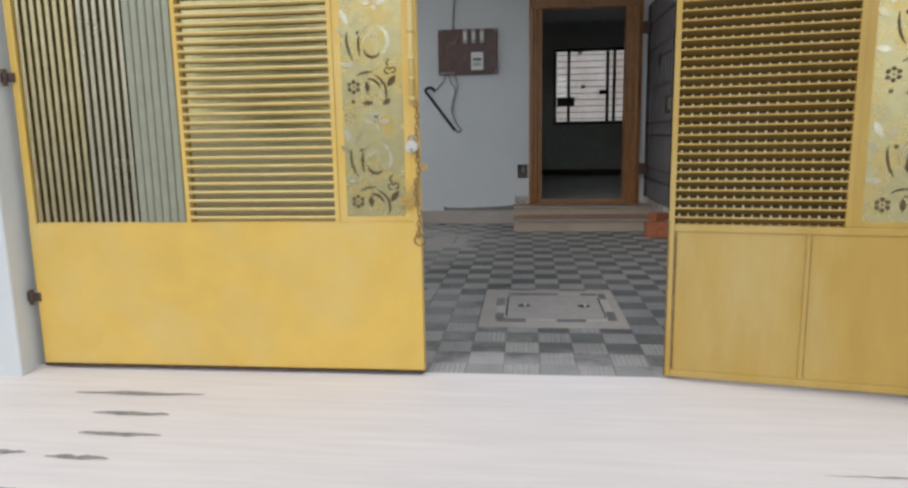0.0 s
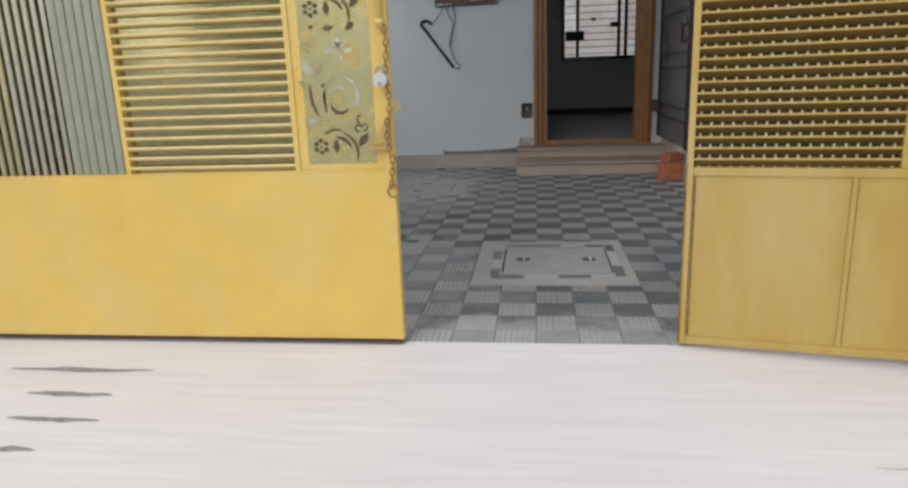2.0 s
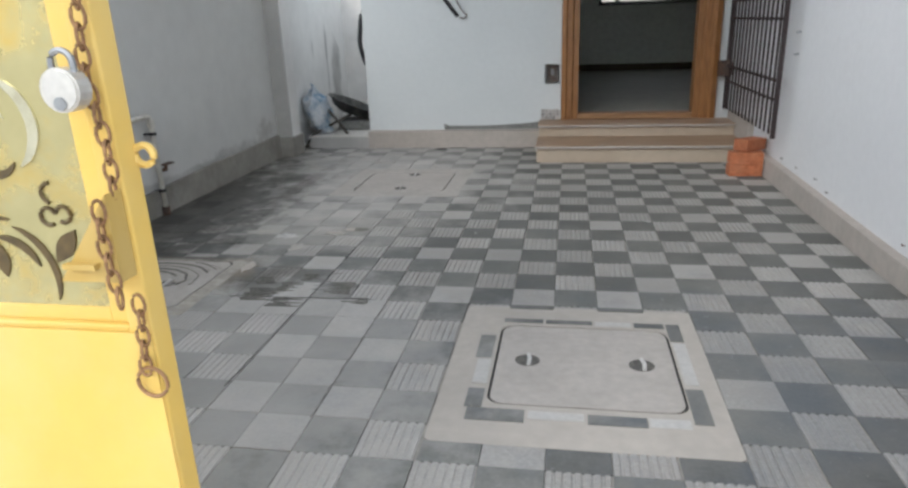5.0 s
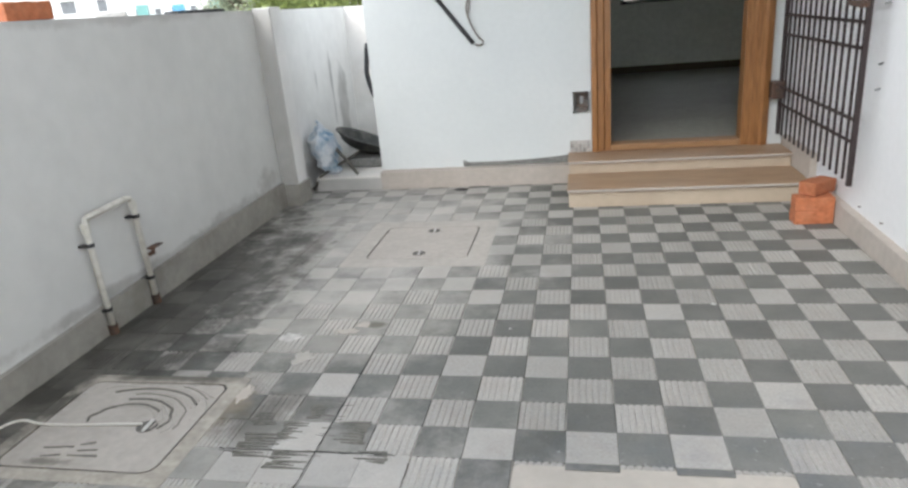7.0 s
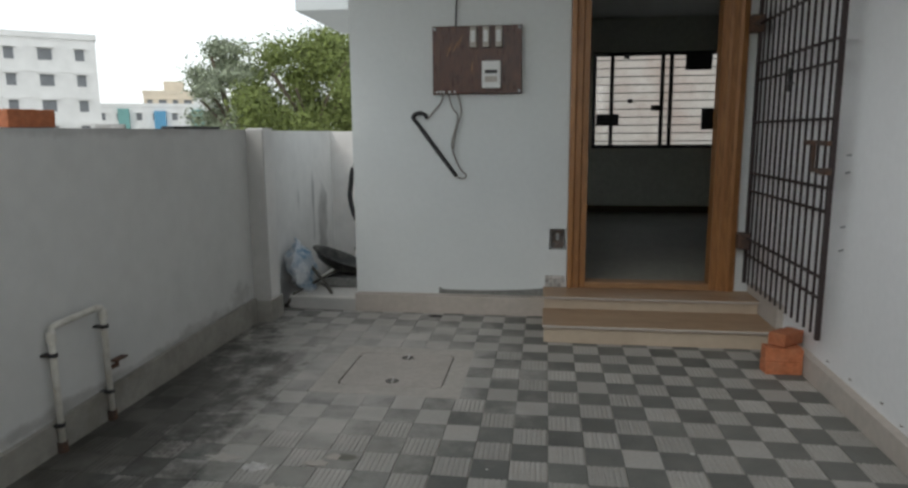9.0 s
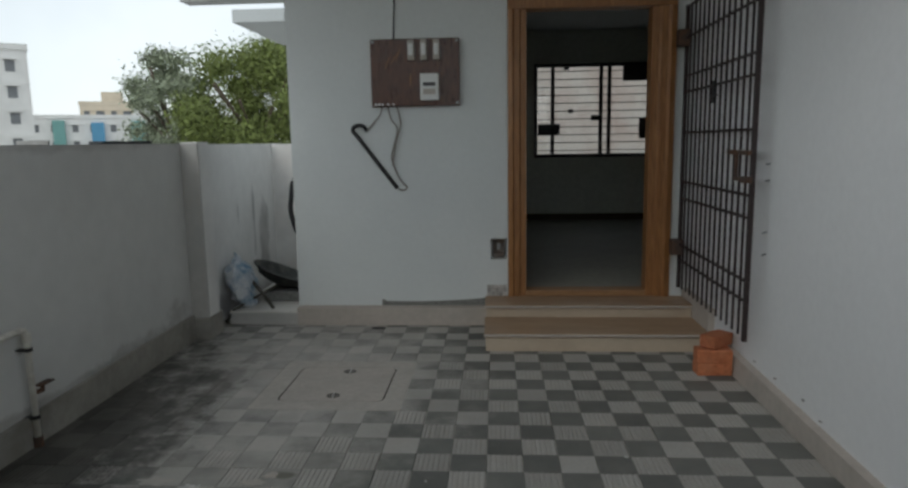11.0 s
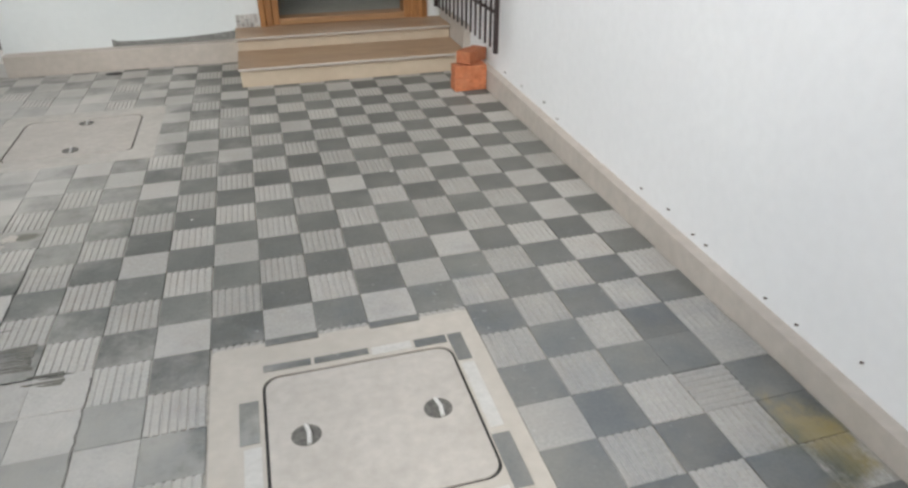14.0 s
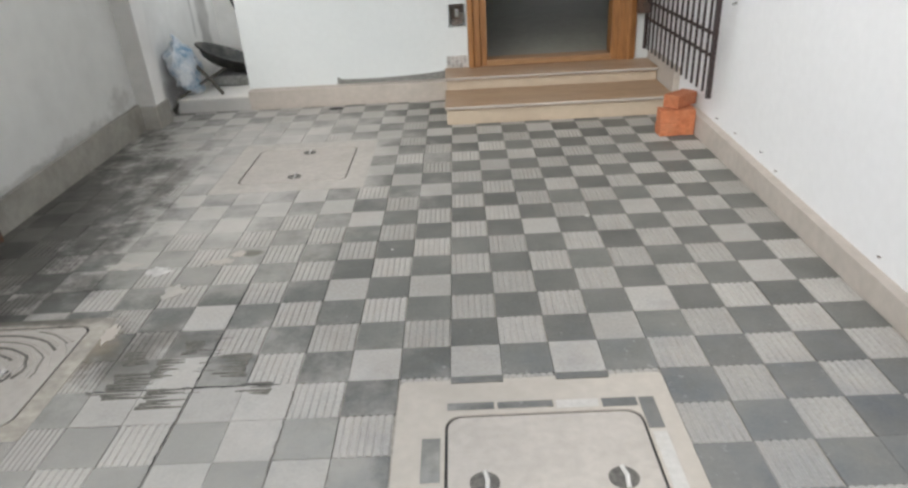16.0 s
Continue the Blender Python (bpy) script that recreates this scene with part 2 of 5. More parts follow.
GREY_STAIN = ((0.30, 0.30, 0.30), (0.46, 0.46, 0.46))
DRIP = ((0.34, 0.335, 0.325), (0.47, 0.46, 0.45))
# Grey for the pier front and platform sides: their shade is in the colour.
M_PIER = mat("shade_grey_cement", (0.47, 0.46, 0.44), 0.92, grain=20, grain_amt=0.05, stain=2.5, stain_col=(0.37, 0.36, 0.345), stain_amt=0.6, bump=0.2)
# Whiter copy of the boundary plaster: the open passage's daylight is in the colour.
M_PASSW = mat("brightened_passage_plaster", (0.83, 0.82, 0.805), 0.9, grain=9, grain_amt=0.03, stain=1.3, stain_col=(0.66, 0.65, 0.64), stain_amt=0.6, bump=0.12)
add_spots(M_PASSW, [((WL0, 8.62, 0.55), (1, 0.19, 0.62), 1.45, 1.95, 0.8, 2.6, DRIP), ((WL0, 8.36, 0.80), (1, 0.05, 0.42), 1.4, 1.9, 0.75, 3.5, DRIP), ((WL0, 7.98, 0.85), (1, 0.05, 0.24), 1.3, 1.8, 0.5, 4.0, DRIP), ((WL0, 7.6, 0.12), (1, 0.6, 0.12), 1.3, 2.0, 0.6, 5.0, DRIP)])
add_spots(M_BOUND, [((WL0, 6.75, 0.24), (1, 0.22, 0.16), 1.3, 2.0, 0.75, 6.0, DRIP), ((WL0, 5.3, 0.17), (1, 1.9, 0.045), 1.35, 2.1, 0.85, 5.0, DRIP), ((WL0, 6.2, 0.19), (1, 0.5, 0.07), 1.35, 2.1, 0.7, 7.0, DRIP),
                    ((WL0, 5.0, 1.46), (1, 2.6, 0.06), 1.3, 2.0, 0.5, 5.0, DRIP)])
M_PLINTH = mat("raw_cement_skirting", (0.46, 0.415, 0.37), 0.9, grain=22, grain_amt=0.06, stain=3, stain_col=(0.36, 0.325, 0.285), stain_amt=0.5, bump=0.25)
M_PLINTHW = mat("grimy_cement_skirting", (0.33, 0.315, 0.285), 0.9, grain=22, grain_amt=0.08, stain=2.5, stain_col=(0.17, 0.16, 0.14), stain_amt=0.7, bump=0.3)
M_CEIL = mat("ceiling_paint", (0.72, 0.73, 0.72), 0.9, grain=20, grain_amt=0.04, stain=0.8, stain_amt=0.15, bump=0.08)
M_ROOM = mat("unpainted_putty_wall", (0.64, 0.66, 0.61), 0.9, grain=15, grain_amt=0.08, stain=0.8, stain_amt=0.4, bump=0.1)
M_ROOMFLOOR = mat("dull_cement_floor", (0.29, 0.29, 0.25), 0.6, grain=20, grain_amt=0.1, stain=1.2, stain_amt=0.4, bump=0.1)
M_RAMP = mat("pale_screed", (0.78, 0.72, 0.675), 0.8, grain=9, grain_amt=0.05, stain=1.6, stain_col=(0.71, 0.655, 0.61), stain_amt=0.6, bump=0.15, stretch=(0.22, 4.0, 1.0))
M_STREET = mat("street_concrete", (0.42, 0.40, 0.37), 0.9, grain=12, grain_amt=0.12, stain=0.5, stain_amt=0.5, bump=0.3)
M_CRACKD = mat("grey_crack_dirt", (0.33, 0.30, 0.275), 0.95, grain=60, grain_amt=0.3, stain=20, stain_col=(0.18, 0.165, 0.15), stain_amt=0.8, bump=0.5)
M_CRACK = mat("crack_dirt", (0.16, 0.15, 0.14), 0.95, grain=60, grain_amt=0.3, bump=0.5)
M_BED = mat("cement_bed", (0.33, 0.31, 0.28), 0.95, grain=40, grain_amt=0.2, stain=2, stain_amt=0.4, bump=0.4)
M_SURR = mat("cement_surround", (0.435, 0.40, 0.355), 0.9, grain=24, grain_amt=0.06, stain=4, stain_col=(0.38, 0.35, 0.31), stain_amt=0.6, bump=0.25)
M_DUSTY = mat("dusty_cement", (0.43, 0.405, 0.37), 0.95, grain=24, grain_amt=0.07, stain=5, stain_col=(0.34, 0.32, 0.29), stain_amt=0.6, bump=0.25)
M_LID = mat("cast_cement_lid", (0.415, 0.385, 0.35), 0.8, grain=30, grain_amt=0.08, stain=5, stain_col=(0.335, 0.31, 0.28), stain_amt=0.6, bump=0.2)
add_spots(M_LID, [((-2.12, 4.30, 0), (0.10, 0.16, 9), 1.2, 2.0, 0.85, 14.0, ((0.06, 0.055, 0.045), (0.15, 0.14, 0.12))), ((-1.75, 4.40, 0), (0.30, 0.035, 9), 1.2, 2.0, 0.8, 16.0, ((0.08, 0.075, 0.06), (0.16, 0.15, 0.13))),
                  ((-1.88, 3.88, 0), (0.16, 0.03, 9), 1.2, 2.0, 0.8, 16.0, ((0.08, 0.075, 0.06), (0.16, 0.15, 0.13)))])
M_MUDRING = mat("mud_smeared_cement", (0.39, 0.36, 0.315), 0.9, grain=35, grain_amt=0.15, stain=7, stain_col=(0.22, 0.205, 0.175), stain_amt=0.8, bump=0.5)
add_spots(M_MUDRING, [((-2.2, 4.25, 0), (0.22, 0.5, 9), 1.3, 2.2, 0.95, 8.0, ((0.05, 0.047, 0.04), (0.11, 0.104, 0.092))), ((-1.75, 4.44, 0), (0.5, 0.05, 9), 1.3, 2.2, 0.9, 8.0, ((0.07, 0.065, 0.055), (0.15, 0.14, 0.12)))])
M_MUD = mat("dried_dark_mud", (0.135, 0.13, 0.115), 0.9, grain=60, grain_amt=0.3, stain=18, stain_col=(0.22, 0.21, 0.185), stain_amt=0.8, bump=0.4)
M_CHIPW = mat("pale_tile_offcut", (0.47, 0.46, 0.44), 0.75, grain=60, grain_amt=0.08, stain=14, stain_col=(0.44, 0.42, 0.39), stain_amt=0.5)
M_DARKCUP = mat("handle_hollow_shade", (0.10, 0.095, 0.088), 0.85, grain=80, grain_amt=0.4, stain=30, stain_col=(0.20, 0.19, 0.17), stain_amt=0.6, bump=0.3)
M_DARKGAP = mat("dark_gap", (0.03, 0.03, 0.03), 0.9)
M_IRON = mat("rusty_iron", (0.085, 0.06, 0.05), 0.65, metal=0.3, grain=120, grain_amt=0.4, stain=20, stain_col=(0.20, 0.09, 0.04), stain_amt=0.6, bump=0.3)
M_GRILL = mat("black_maroon_paint", (0.028, 0.018, 0.019), 0.55, grain=80, grain_amt=0.2, stain=6, stain_col=(0.05, 0.026, 0.02), stain_amt=0.4)
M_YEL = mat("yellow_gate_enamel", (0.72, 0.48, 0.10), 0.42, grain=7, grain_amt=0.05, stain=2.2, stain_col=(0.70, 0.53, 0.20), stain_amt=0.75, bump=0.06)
# Darker, browner yellow than the main enamel.
M_YEL2 = mat("browner_yellow_enamel", (0.47, 0.305, 0.065), 0.42, grain=7, grain_amt=0.05, stain=1.8, stain_col=(0.55, 0.42, 0.17), stain_amt=0.8, bump=0.06, stretch=(1.6, 1.6, 0.5))
# Dark yellow for the down-facing slats: their shade is in the colour.
M_SLATSHADE = mat("shaded_slat_enamel", (0.17, 0.10, 0.02), 0.5, grain=9, grain_amt=0.08, stain=4, stain_col=(0.20, 0.13, 0.035), stain_amt=0.6, bump=0.08)
M_BARGREY = mat("grey_green_bar_paint", (0.33, 0.335, 0.245), 0.38, metal=0.25, grain=20, grain_amt=0.06, stain=2, stain_col=(0.30, 0.29, 0.21), stain_amt=0.5)
M_BARPALE = mat("pale_lustrous_bar_paint", (0.56, 0.49, 0.30), 0.22, metal=0.7, grain=20, grain_amt=0.08, stain=3, stain_col=(0.46, 0.38, 0.18), stain_amt=0.6)
M_BARMID = mat("worn_pale_bar_paint", (0.52, 0.48, 0.36), 0.24, metal=0.6, grain=20, grain_amt=0.08, stain=3, stain_col=(0.42, 0.40, 0.29), stain_amt=0.6)
M_YELPALE = mat("faded_yellow_enamel", (0.68, 0.51, 0.17), 0.4, grain=7, grain_amt=0.05, stain=3.0, stain_col=(0.76, 0.64, 0.34), stain_amt=0.6, bump=0.06)
M_SHEET = mat("polished_steel_sheet", (0.40, 0.37, 0.25), 0.08, metal=0.9, grain=30, grain_amt=0.05, stain=1.5, stain_col=(0.50, 0.44, 0.22), stain_amt=0.4, bump=0.03)
M_SHEETOLIVE = mat("olive_steel_sheet", (0.46, 0.41, 0.22), 0.08, metal=0.9, grain=30, grain_amt=0.08, stain=3, stain_col=(0.38, 0.30, 0.12), stain_amt=0.6, bump=0.02)
M_SHEETGOLD = mat("etched_gold_sheet", (0.53, 0.475, 0.24), 0.27, metal=0.55, grain=25, grain_amt=0.08, stain=9, stain_col=(0.62, 0.43, 0.10), stain_amt=0.9, bump=0.05)
# Near-black colour carries the shade between slats; also used for the room skirting.
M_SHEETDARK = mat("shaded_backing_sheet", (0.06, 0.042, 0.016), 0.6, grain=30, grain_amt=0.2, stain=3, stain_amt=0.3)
M_SILVER = mat("bright_steel_ornament", (0.70, 0.67, 0.50), 0.25, metal=0.7, grain=40, grain_amt=0.1, stain=25, stain_col=(0.36, 0.32, 0.16), stain_amt=0.8, bump=0.02)
# Dark plates stand for see-through cut-outs and the dim court behind them.
M_CUT = mat("dark_cut_ornament", (0.09, 0.06, 0.02), 0.6, grain=60, grain_amt=0.3)
M_SEAM = mat("rust_brown_seam", (0.20, 0.12, 0.035), 0.8, grain=40, grain_amt=0.4, stain=9, stain_col=(0.36, 0.25, 0.07), stain_amt=0.9, bump=0.3)
M_CHAIN = mat("rusted_chain", (0.30, 0.17, 0.08), 0.6, metal=0.4, grain=150, grain_amt=0.35, stain=40, stain_col=(0.14, 0.07, 0.04), stain_amt=0.7, bump=0.3)
M_LOCK = mat("worn_padlock_steel", (0.68, 0.66, 0.62), 0.35, metal=0.7, grain=80, grain_amt=0.1)
M_TEAK = mat("varnished_teak", (0.30, 0.14, 0.05), 0.42, grain=14, grain_amt=0.28, stain=3, stain_col=(0.24, 0.10, 0.03), stain_amt=0.6, bump=0.12, stretch=(6, 6, 0.6))
M_TEAKH = mat("varnished_teak_sill", (0.34, 0.19, 0.09), 0.5, grain=14, grain_amt=0.25, stain=3, stain_col=(0.25, 0.13, 0.06), stain_amt=0.6, bump=0.12, stretch=(0.6, 6, 6))
M_RISER = mat("beige_cement_riser", (0.47, 0.39, 0.30), 0.75, grain=18, grain_amt=0.04, stain=2.5, stain_col=(0.36, 0.28, 0.21), stain_amt=0.5, bump=0.2)
M_TREAD = mat("brown_granite_tread", (0.32, 0.21, 0.13), 0.42, grain=12, grain_amt=0.22, stain=2.0, stain_col=(0.42, 0.31, 0.21), stain_amt=0.7, bump=0.05, stretch=(0.5, 5, 5))
M_BRICK = mat("orange_brick", (0.40, 0.135, 0.06), 0.9, grain=45, grain_amt=0.2, stain=14, stain_col=(0.44, 0.20, 0.11), stain_amt=0.5, bump=0.6, rnd=0.12)
M_PVC = mat("aged_white_pvc", (0.66, 0.64, 0.58), 0.45, grain=60, grain_amt=0.06, stain=14, stain_col=(0.40, 0.37, 0.32), stain_amt=0.6)
M_BLACK = mat("black_plastic", (0.02, 0.02, 0.022), 0.5, grain=60, grain_amt=0.2)
M_BOARD = mat("polished_wood_board", (0.066, 0.022, 0.013), 0.3, grain=16, grain_amt=0.35, stain=9, stain_col=(0.15, 0.055, 0.027), stain_amt=0.6, bump=0.1, stretch=(5, 5, 1))
M_PORC = mat("grey_fuse_porcelain", (0.44, 0.40, 0.36), 0.4, grain=60, grain_amt=0.08, stain=30, stain_amt=0.4)
M_METER = mat("white_meter_case", (0.72, 0.73, 0.72), 0.4, grain=60, grain_amt=0.03)
M_WIREG = mat("grey_wire_sheath", (0.22, 0.20, 0.18), 0.5, grain=90, grain_amt=0.1)
M_WIREW = mat("white_wire_sheath", (0.66, 0.65, 0.60), 0.5, grain=90, grain_amt=0.1)
M_CAVITY = mat("hacked_out_brick_and_mortar", (0.13, 0.12, 0.11), 0.95, grain=50, grain_amt=0.5, stain=25, stain_col=(0.26, 0.16, 0.12), stain_amt=0.6, bump=0.8)
M_MORTAR = mat("bare_grey_mortar", (0.22, 0.22, 0.21), 0.95, grain=40, grain_amt=0.25, stain=9, stain_amt=0.5, bump=0.5)
# Platform top: sky light from above is put into this pale colour.
M_MORTAR2 = mat("brightened_platform_top", (0.70, 0.68, 0.64), 0.9, grain=25, grain_amt=0.05, stain=3, stain_col=(0.56, 0.54, 0.50), stain_amt=0.5, bump=0.3)
M_STEEL = mat("galvanised_box", (0.32, 0.33, 0.34), 0.4, metal=0.7, grain=70, grain_amt=0.15)
M_MOSA = mat("grey_mosaic_chip", (0.44, 0.42, 0.40), 0.5, grain=40, grain_amt=0.2, rnd=0.3)
M_BAG = mat("woven_plastic_sack", (0.66, 0.69, 0.72), 0.5, grain=120, grain_amt=0.1, stain=8, stain_col=(0.06, 0.19, 0.33), stain_amt=1.0, bump=0.5)
M_PAN = mat("black_iron_pan", (0.045, 0.047, 0.045), 0.5, metal=0.5, grain=60, grain_amt=0.3, stain=9, stain_col=(0.22, 0.21, 0.19), stain_amt=0.6, bump=0.3)
M_STICK = mat("old_timber", (0.085, 0.078, 0.065), 0.85, grain=30, grain_amt=0.3, bump=0.4)
M_SCRAP = mat("dusty_offcut", (0.55, 0.54, 0.52), 0.8, grain=40, grain_amt=0.15, stain=9, stain_amt=0.5)
M_FRAME = mat("dark_window_steel", (0.035, 0.036, 0.038), 0.5, grain=60, grain_amt=0.2)
M_PAPER = mat("dark_protective_film", (0.05, 0.05, 0.055), 0.6, grain=60, grain_amt=0.2)
M_GLASS = glass_mat()
M_APT = mat("white_apartment_render", (0.74, 0.74, 0.72), 0.9, grain=0.8, grain_amt=0.05, stain=0.12, stain_col=(0.62, 0.62, 0.60), stain_amt=0.5)
M_APT2 = mat("cream_apartment_render", (0.66, 0.58, 0.46), 0.9, grain=0.8, grain_amt=0.05, stain=0.12, stain_amt=0.3)
M_APTBLUE = mat("blue_painted_render", (0.12, 0.32, 0.50), 0.9, grain=0.8, grain_amt=0.05)
M_APTTEAL = mat("teal_painted_render", (0.18, 0.36, 0.34), 0.9, grain=0.8, grain_amt=0.05)
M_PANE = mat("dark_far_window", (0.17, 0.18, 0.19), 0.3, grain=1, grain_amt=0.1)
M_BARK = mat("grey_bark", (0.15, 0.12, 0.09), 0.95, grain=12, grain_amt=0.3, bump=0.6)
M_LEAF = mat("green_leaf", (0.20, 0.245, 0.07), 0.6, grain=3, grain_amt=0.2, island=0.45)
M_LEAFP = mat("grey_green_leaf", (0.32, 0.36, 0.25), 0.6, grain=3, grain_amt=0.2, island=0.45)
# End wall of the passage: albedo raised to hold the daylight falling there.
M_NEIGH = mat("brightened_end_wall", (0.86, 0.845, 0.825), 0.9, grain=6, grain_amt=0.06, stain=0.9, stain_col=(0.66, 0.58, 0.53), stain_amt=0.4)
M_NEIGH2 = mat("faded_pink_wall", (0.50, 0.455, 0.42), 0.9, grain=6, grain_amt=0.08, stain=0.9, stain_col=(0.36, 0.25, 0.21), stain_amt=0.6)
M_RODS = mat("cream_painted_rod", (0.78, 0.68, 0.43), 0.45, grain=30, grain_amt=0.06)
T_LIGHT = tile_mat("light_grey_tile", (0.365, 0.352, 0.328), (0.35, 0.32, 0.29), dict(rnd=0.13))
T_DARK = tile_mat("dark_grey_tile", (0.108, 0.110, 0.101), (0.165, 0.166, 0.150), dict(rnd=0.22))
T_LIGHT_J = tile_mat("light_grey_tile_field", (0.365, 0.352, 0.328), (0.35, 0.32, 0.29), dict(island=0.13))
T_DARK_J = tile_mat("dark_grey_tile_field", (0.108, 0.110, 0.101), (0.165, 0.166, 0.150), dict(island=0.22))

# ---------------------------------------------------------------- large structure
WL, WR, WY, CEIL = -2.33, 1.45, 7.443, 3.0       # boundary wall, house side wall, house front, wall top
GATE_Y = 2.36
SWAP = Matrix(((0, 1, 0, 0), (1, 0, 0, 0), (0, 0, 1, 0), (0, 0, 0, 1)))     # turns a shape drawn in x and z to lie along y

bm = bmesh.new()
slab(bm, [(-900, -900), (900, -900), (900, 900), (-900, 900)], -0.5, -0.3)
tagged(link("ground", bm, M_STREET), "pale dusty concrete street and open ground", "ground", kind="structure")

# sloping drive from the street up to the gate
bm = bmesh.new()
prof = [(0.45, -0.5), (0.45, -0.296), (2.2, -0.025), (2.38, 0.0), (2.38, -0.5)]
plate(bm, prof, -3.6, 3.2)
bmesh.ops.transform(bm, matrix=SWAP, verts=bm.verts)
drive = tagged(link("driveway", bm, M_RAMP), "sloping pale screed driveway with fine trowel lines", "driveway", kind="structure")


def drive_z(y):
    return -0.155 * (2.36 - y) if y < 2.2 else -0.025 + (y - 2.2) * 0.139


rc = random.Random(4)
for x0, x1, y in ((-1.93, -1.35, 2.14), (-1.75, -1.42, 1.99), (-1.72, -1.38, 1.85), (-2.06, -1.84, 1.72), (-1.75, -1.50, 1.70), (-1.72, -1.33, 1.50), (-1.98, -1.72, 1.52), (1.0, 1.32, 1.75)):
    bm = bmesh.new()
    k = 9
    top, low = [], []
    for i in range(k):
        f = i / (k - 1)
        w = 0.002 + 0.013 * math.sin(math.pi * f) * rc.uniform(0.3, 1.0)
        if x1 > 0:
            w *= 0.25
        yy = y + rc.uniform(-0.004, 0.004)
        top.append((x0 + (x1 - x0) * f, yy + w))
        low.append((x0 + (x1 - x0) * f, yy - w))
    vs = [bm.verts.new((px, py, drive_z(py) + 0.004)) for px, py in low + top[::-1]]
    bm.faces.new(vs)
    part("crack", bm, M_CRACKD, drive)

# court slab under the tiles
floor = tagged(link("floor", boxes((-2.48, 1.68, GATE_Y, WY + 0.1, -0.4, -0.006)), M_BED), "checkerboard cement tile floor, dusty, stained and shade-darkened beside the wall", "floor", kind="structure")

# boundary wall with skirting and pier
bw = tagged(link("wall_west", boxes((WL - 0.15, WL, GATE_Y + 0.1, 7.16, -0.3, 1.46)), M_BOUND), "weathered white plastered boundary wall", "wall", kind="structure")
tagged(link("wall_passage_west", boxes((WL - 0.15, WL, 7.16, 9.1, -0.3, 1.455)), M_PASSW), "plastered passage wall whitened for open daylight, with grey drip stains", "wall", kind="structure")
tagged(link("wall_passage_end", boxes((WL, -0.9, 8.95, 9.1, -0.3, 1.45)), M_NEIGH), "end wall of the side passage, whitened for daylight", "wall", kind="structure")
pier = tagged(link("wall_pier", boxes((WL, -2.20, 7.0, 7.17, -0.05, 1.47), bevel=0.006), M_PASSW), "plastered pier, whitened for daylight, its front greyed for shade", "wall", kind="structure")
part("grey_front", boxes((WL, -2.202, 6.978, 6.999, -0.04, 1.465), bevel=0.005), M_PIER, pier, "front face greyed for its shade")
bm = bmesh.new()
plate(bm, [(GATE_Y + 0.1, -0.05), (GATE_Y + 0.1, 0.088), (3.9, 0.122), (4.6, 0.136), (5.9, 0.176), (6.955, 0.186), (6.955, -0.05)], WL - 0.01, WL + 0.03)
bmesh.ops.transform(bm, matrix=SWAP, verts=bm.verts)
box(bm, WL, -2.185, 6.955, 7.195, -0.05, 0.165, bevel=0.008)
tagged(link("baseboard_west", bm, M_PLINTHW), "rough cement skirting along the boundary wall", "skirting", kind="structure")

# house front wall with the door opening, side wall, room
DX0, DX1, DZ0, DZ1 = 0.05, 1.30, 0.2, 2.52
CX0, CX1, CZ0, CZ1 = -0.087, 0.04, 0.52, 0.683   # hacked-out switch box hole
bm = bmesh.new()
T = WY + 0.23
for it in ((-1.65, CX0, WY, T, -0.3, CEIL), (CX0, CX1, WY, T, -0.3, CZ0), (CX0, CX1, WY, T, CZ1, CEIL), (CX0, CX1, WY + 0.07, T, CZ0, CZ1),
           (CX1, DX0, WY, T, -0.3, CEIL), (DX0, DX1, WY, T, DZ1, CEIL), (DX0, DX1, WY, T, -0.3, DZ0), (DX1, 3.6, WY, T, -0.3, CEIL)):
    box(bm, *it)
tagged(link("wall_north", bm, M_WALL), "white washed house front wall", "wall", kind="structure")
tagged(link("wall_house_side", boxes((-1.65, -1.42, T, 12.5, -0.3, CEIL + 0.14)), M_WALL), "white washed side wall of the house", "wall", kind="structure")
tagged(link("wall_east", boxes((WR, WR + 0.23, GATE_Y + 0.16, WY, -0.3, CEIL)), M_WALLE), "smooth white washed side wall, lightened for the light it catches", "wall", kind="structure")
bm = bmesh.new()
plate(bm, [(GATE_Y + 0.16, -0.05), (GATE_Y + 0.16, 0.068), (3.4, 0.090), (4.6, 0.102), (5.7, 0.120), (6.77, 0.135), (6.77, -0.05)], WR - 0.048, WR + 0.01)
bmesh.ops.transform(bm, matrix=SWAP, verts=bm.verts)
box(bm, WR - 0.044, WR + 0.01, 6.772, WY - 0.003, -0.05, 0.285, bevel=0.008)
tagged(link("baseboard_east", bm, M_PLINTH), "cement skirting along the white side wall", "skirting", kind="structure")
bm = bmesh.new()
box(bm, -1.645, -0.12, WY - 0.085, WY + 0.01, -0.05, 0.142, bevel=0.006)
tagged(link("baseboard_north", bm, M_PLINTH), "cement plinth at the foot of the house wall", "skirting", kind="structure")
# the upper floor juts out over the court; an edge beam drops at the mouth of the side passage
ROOF_Y = 3.8
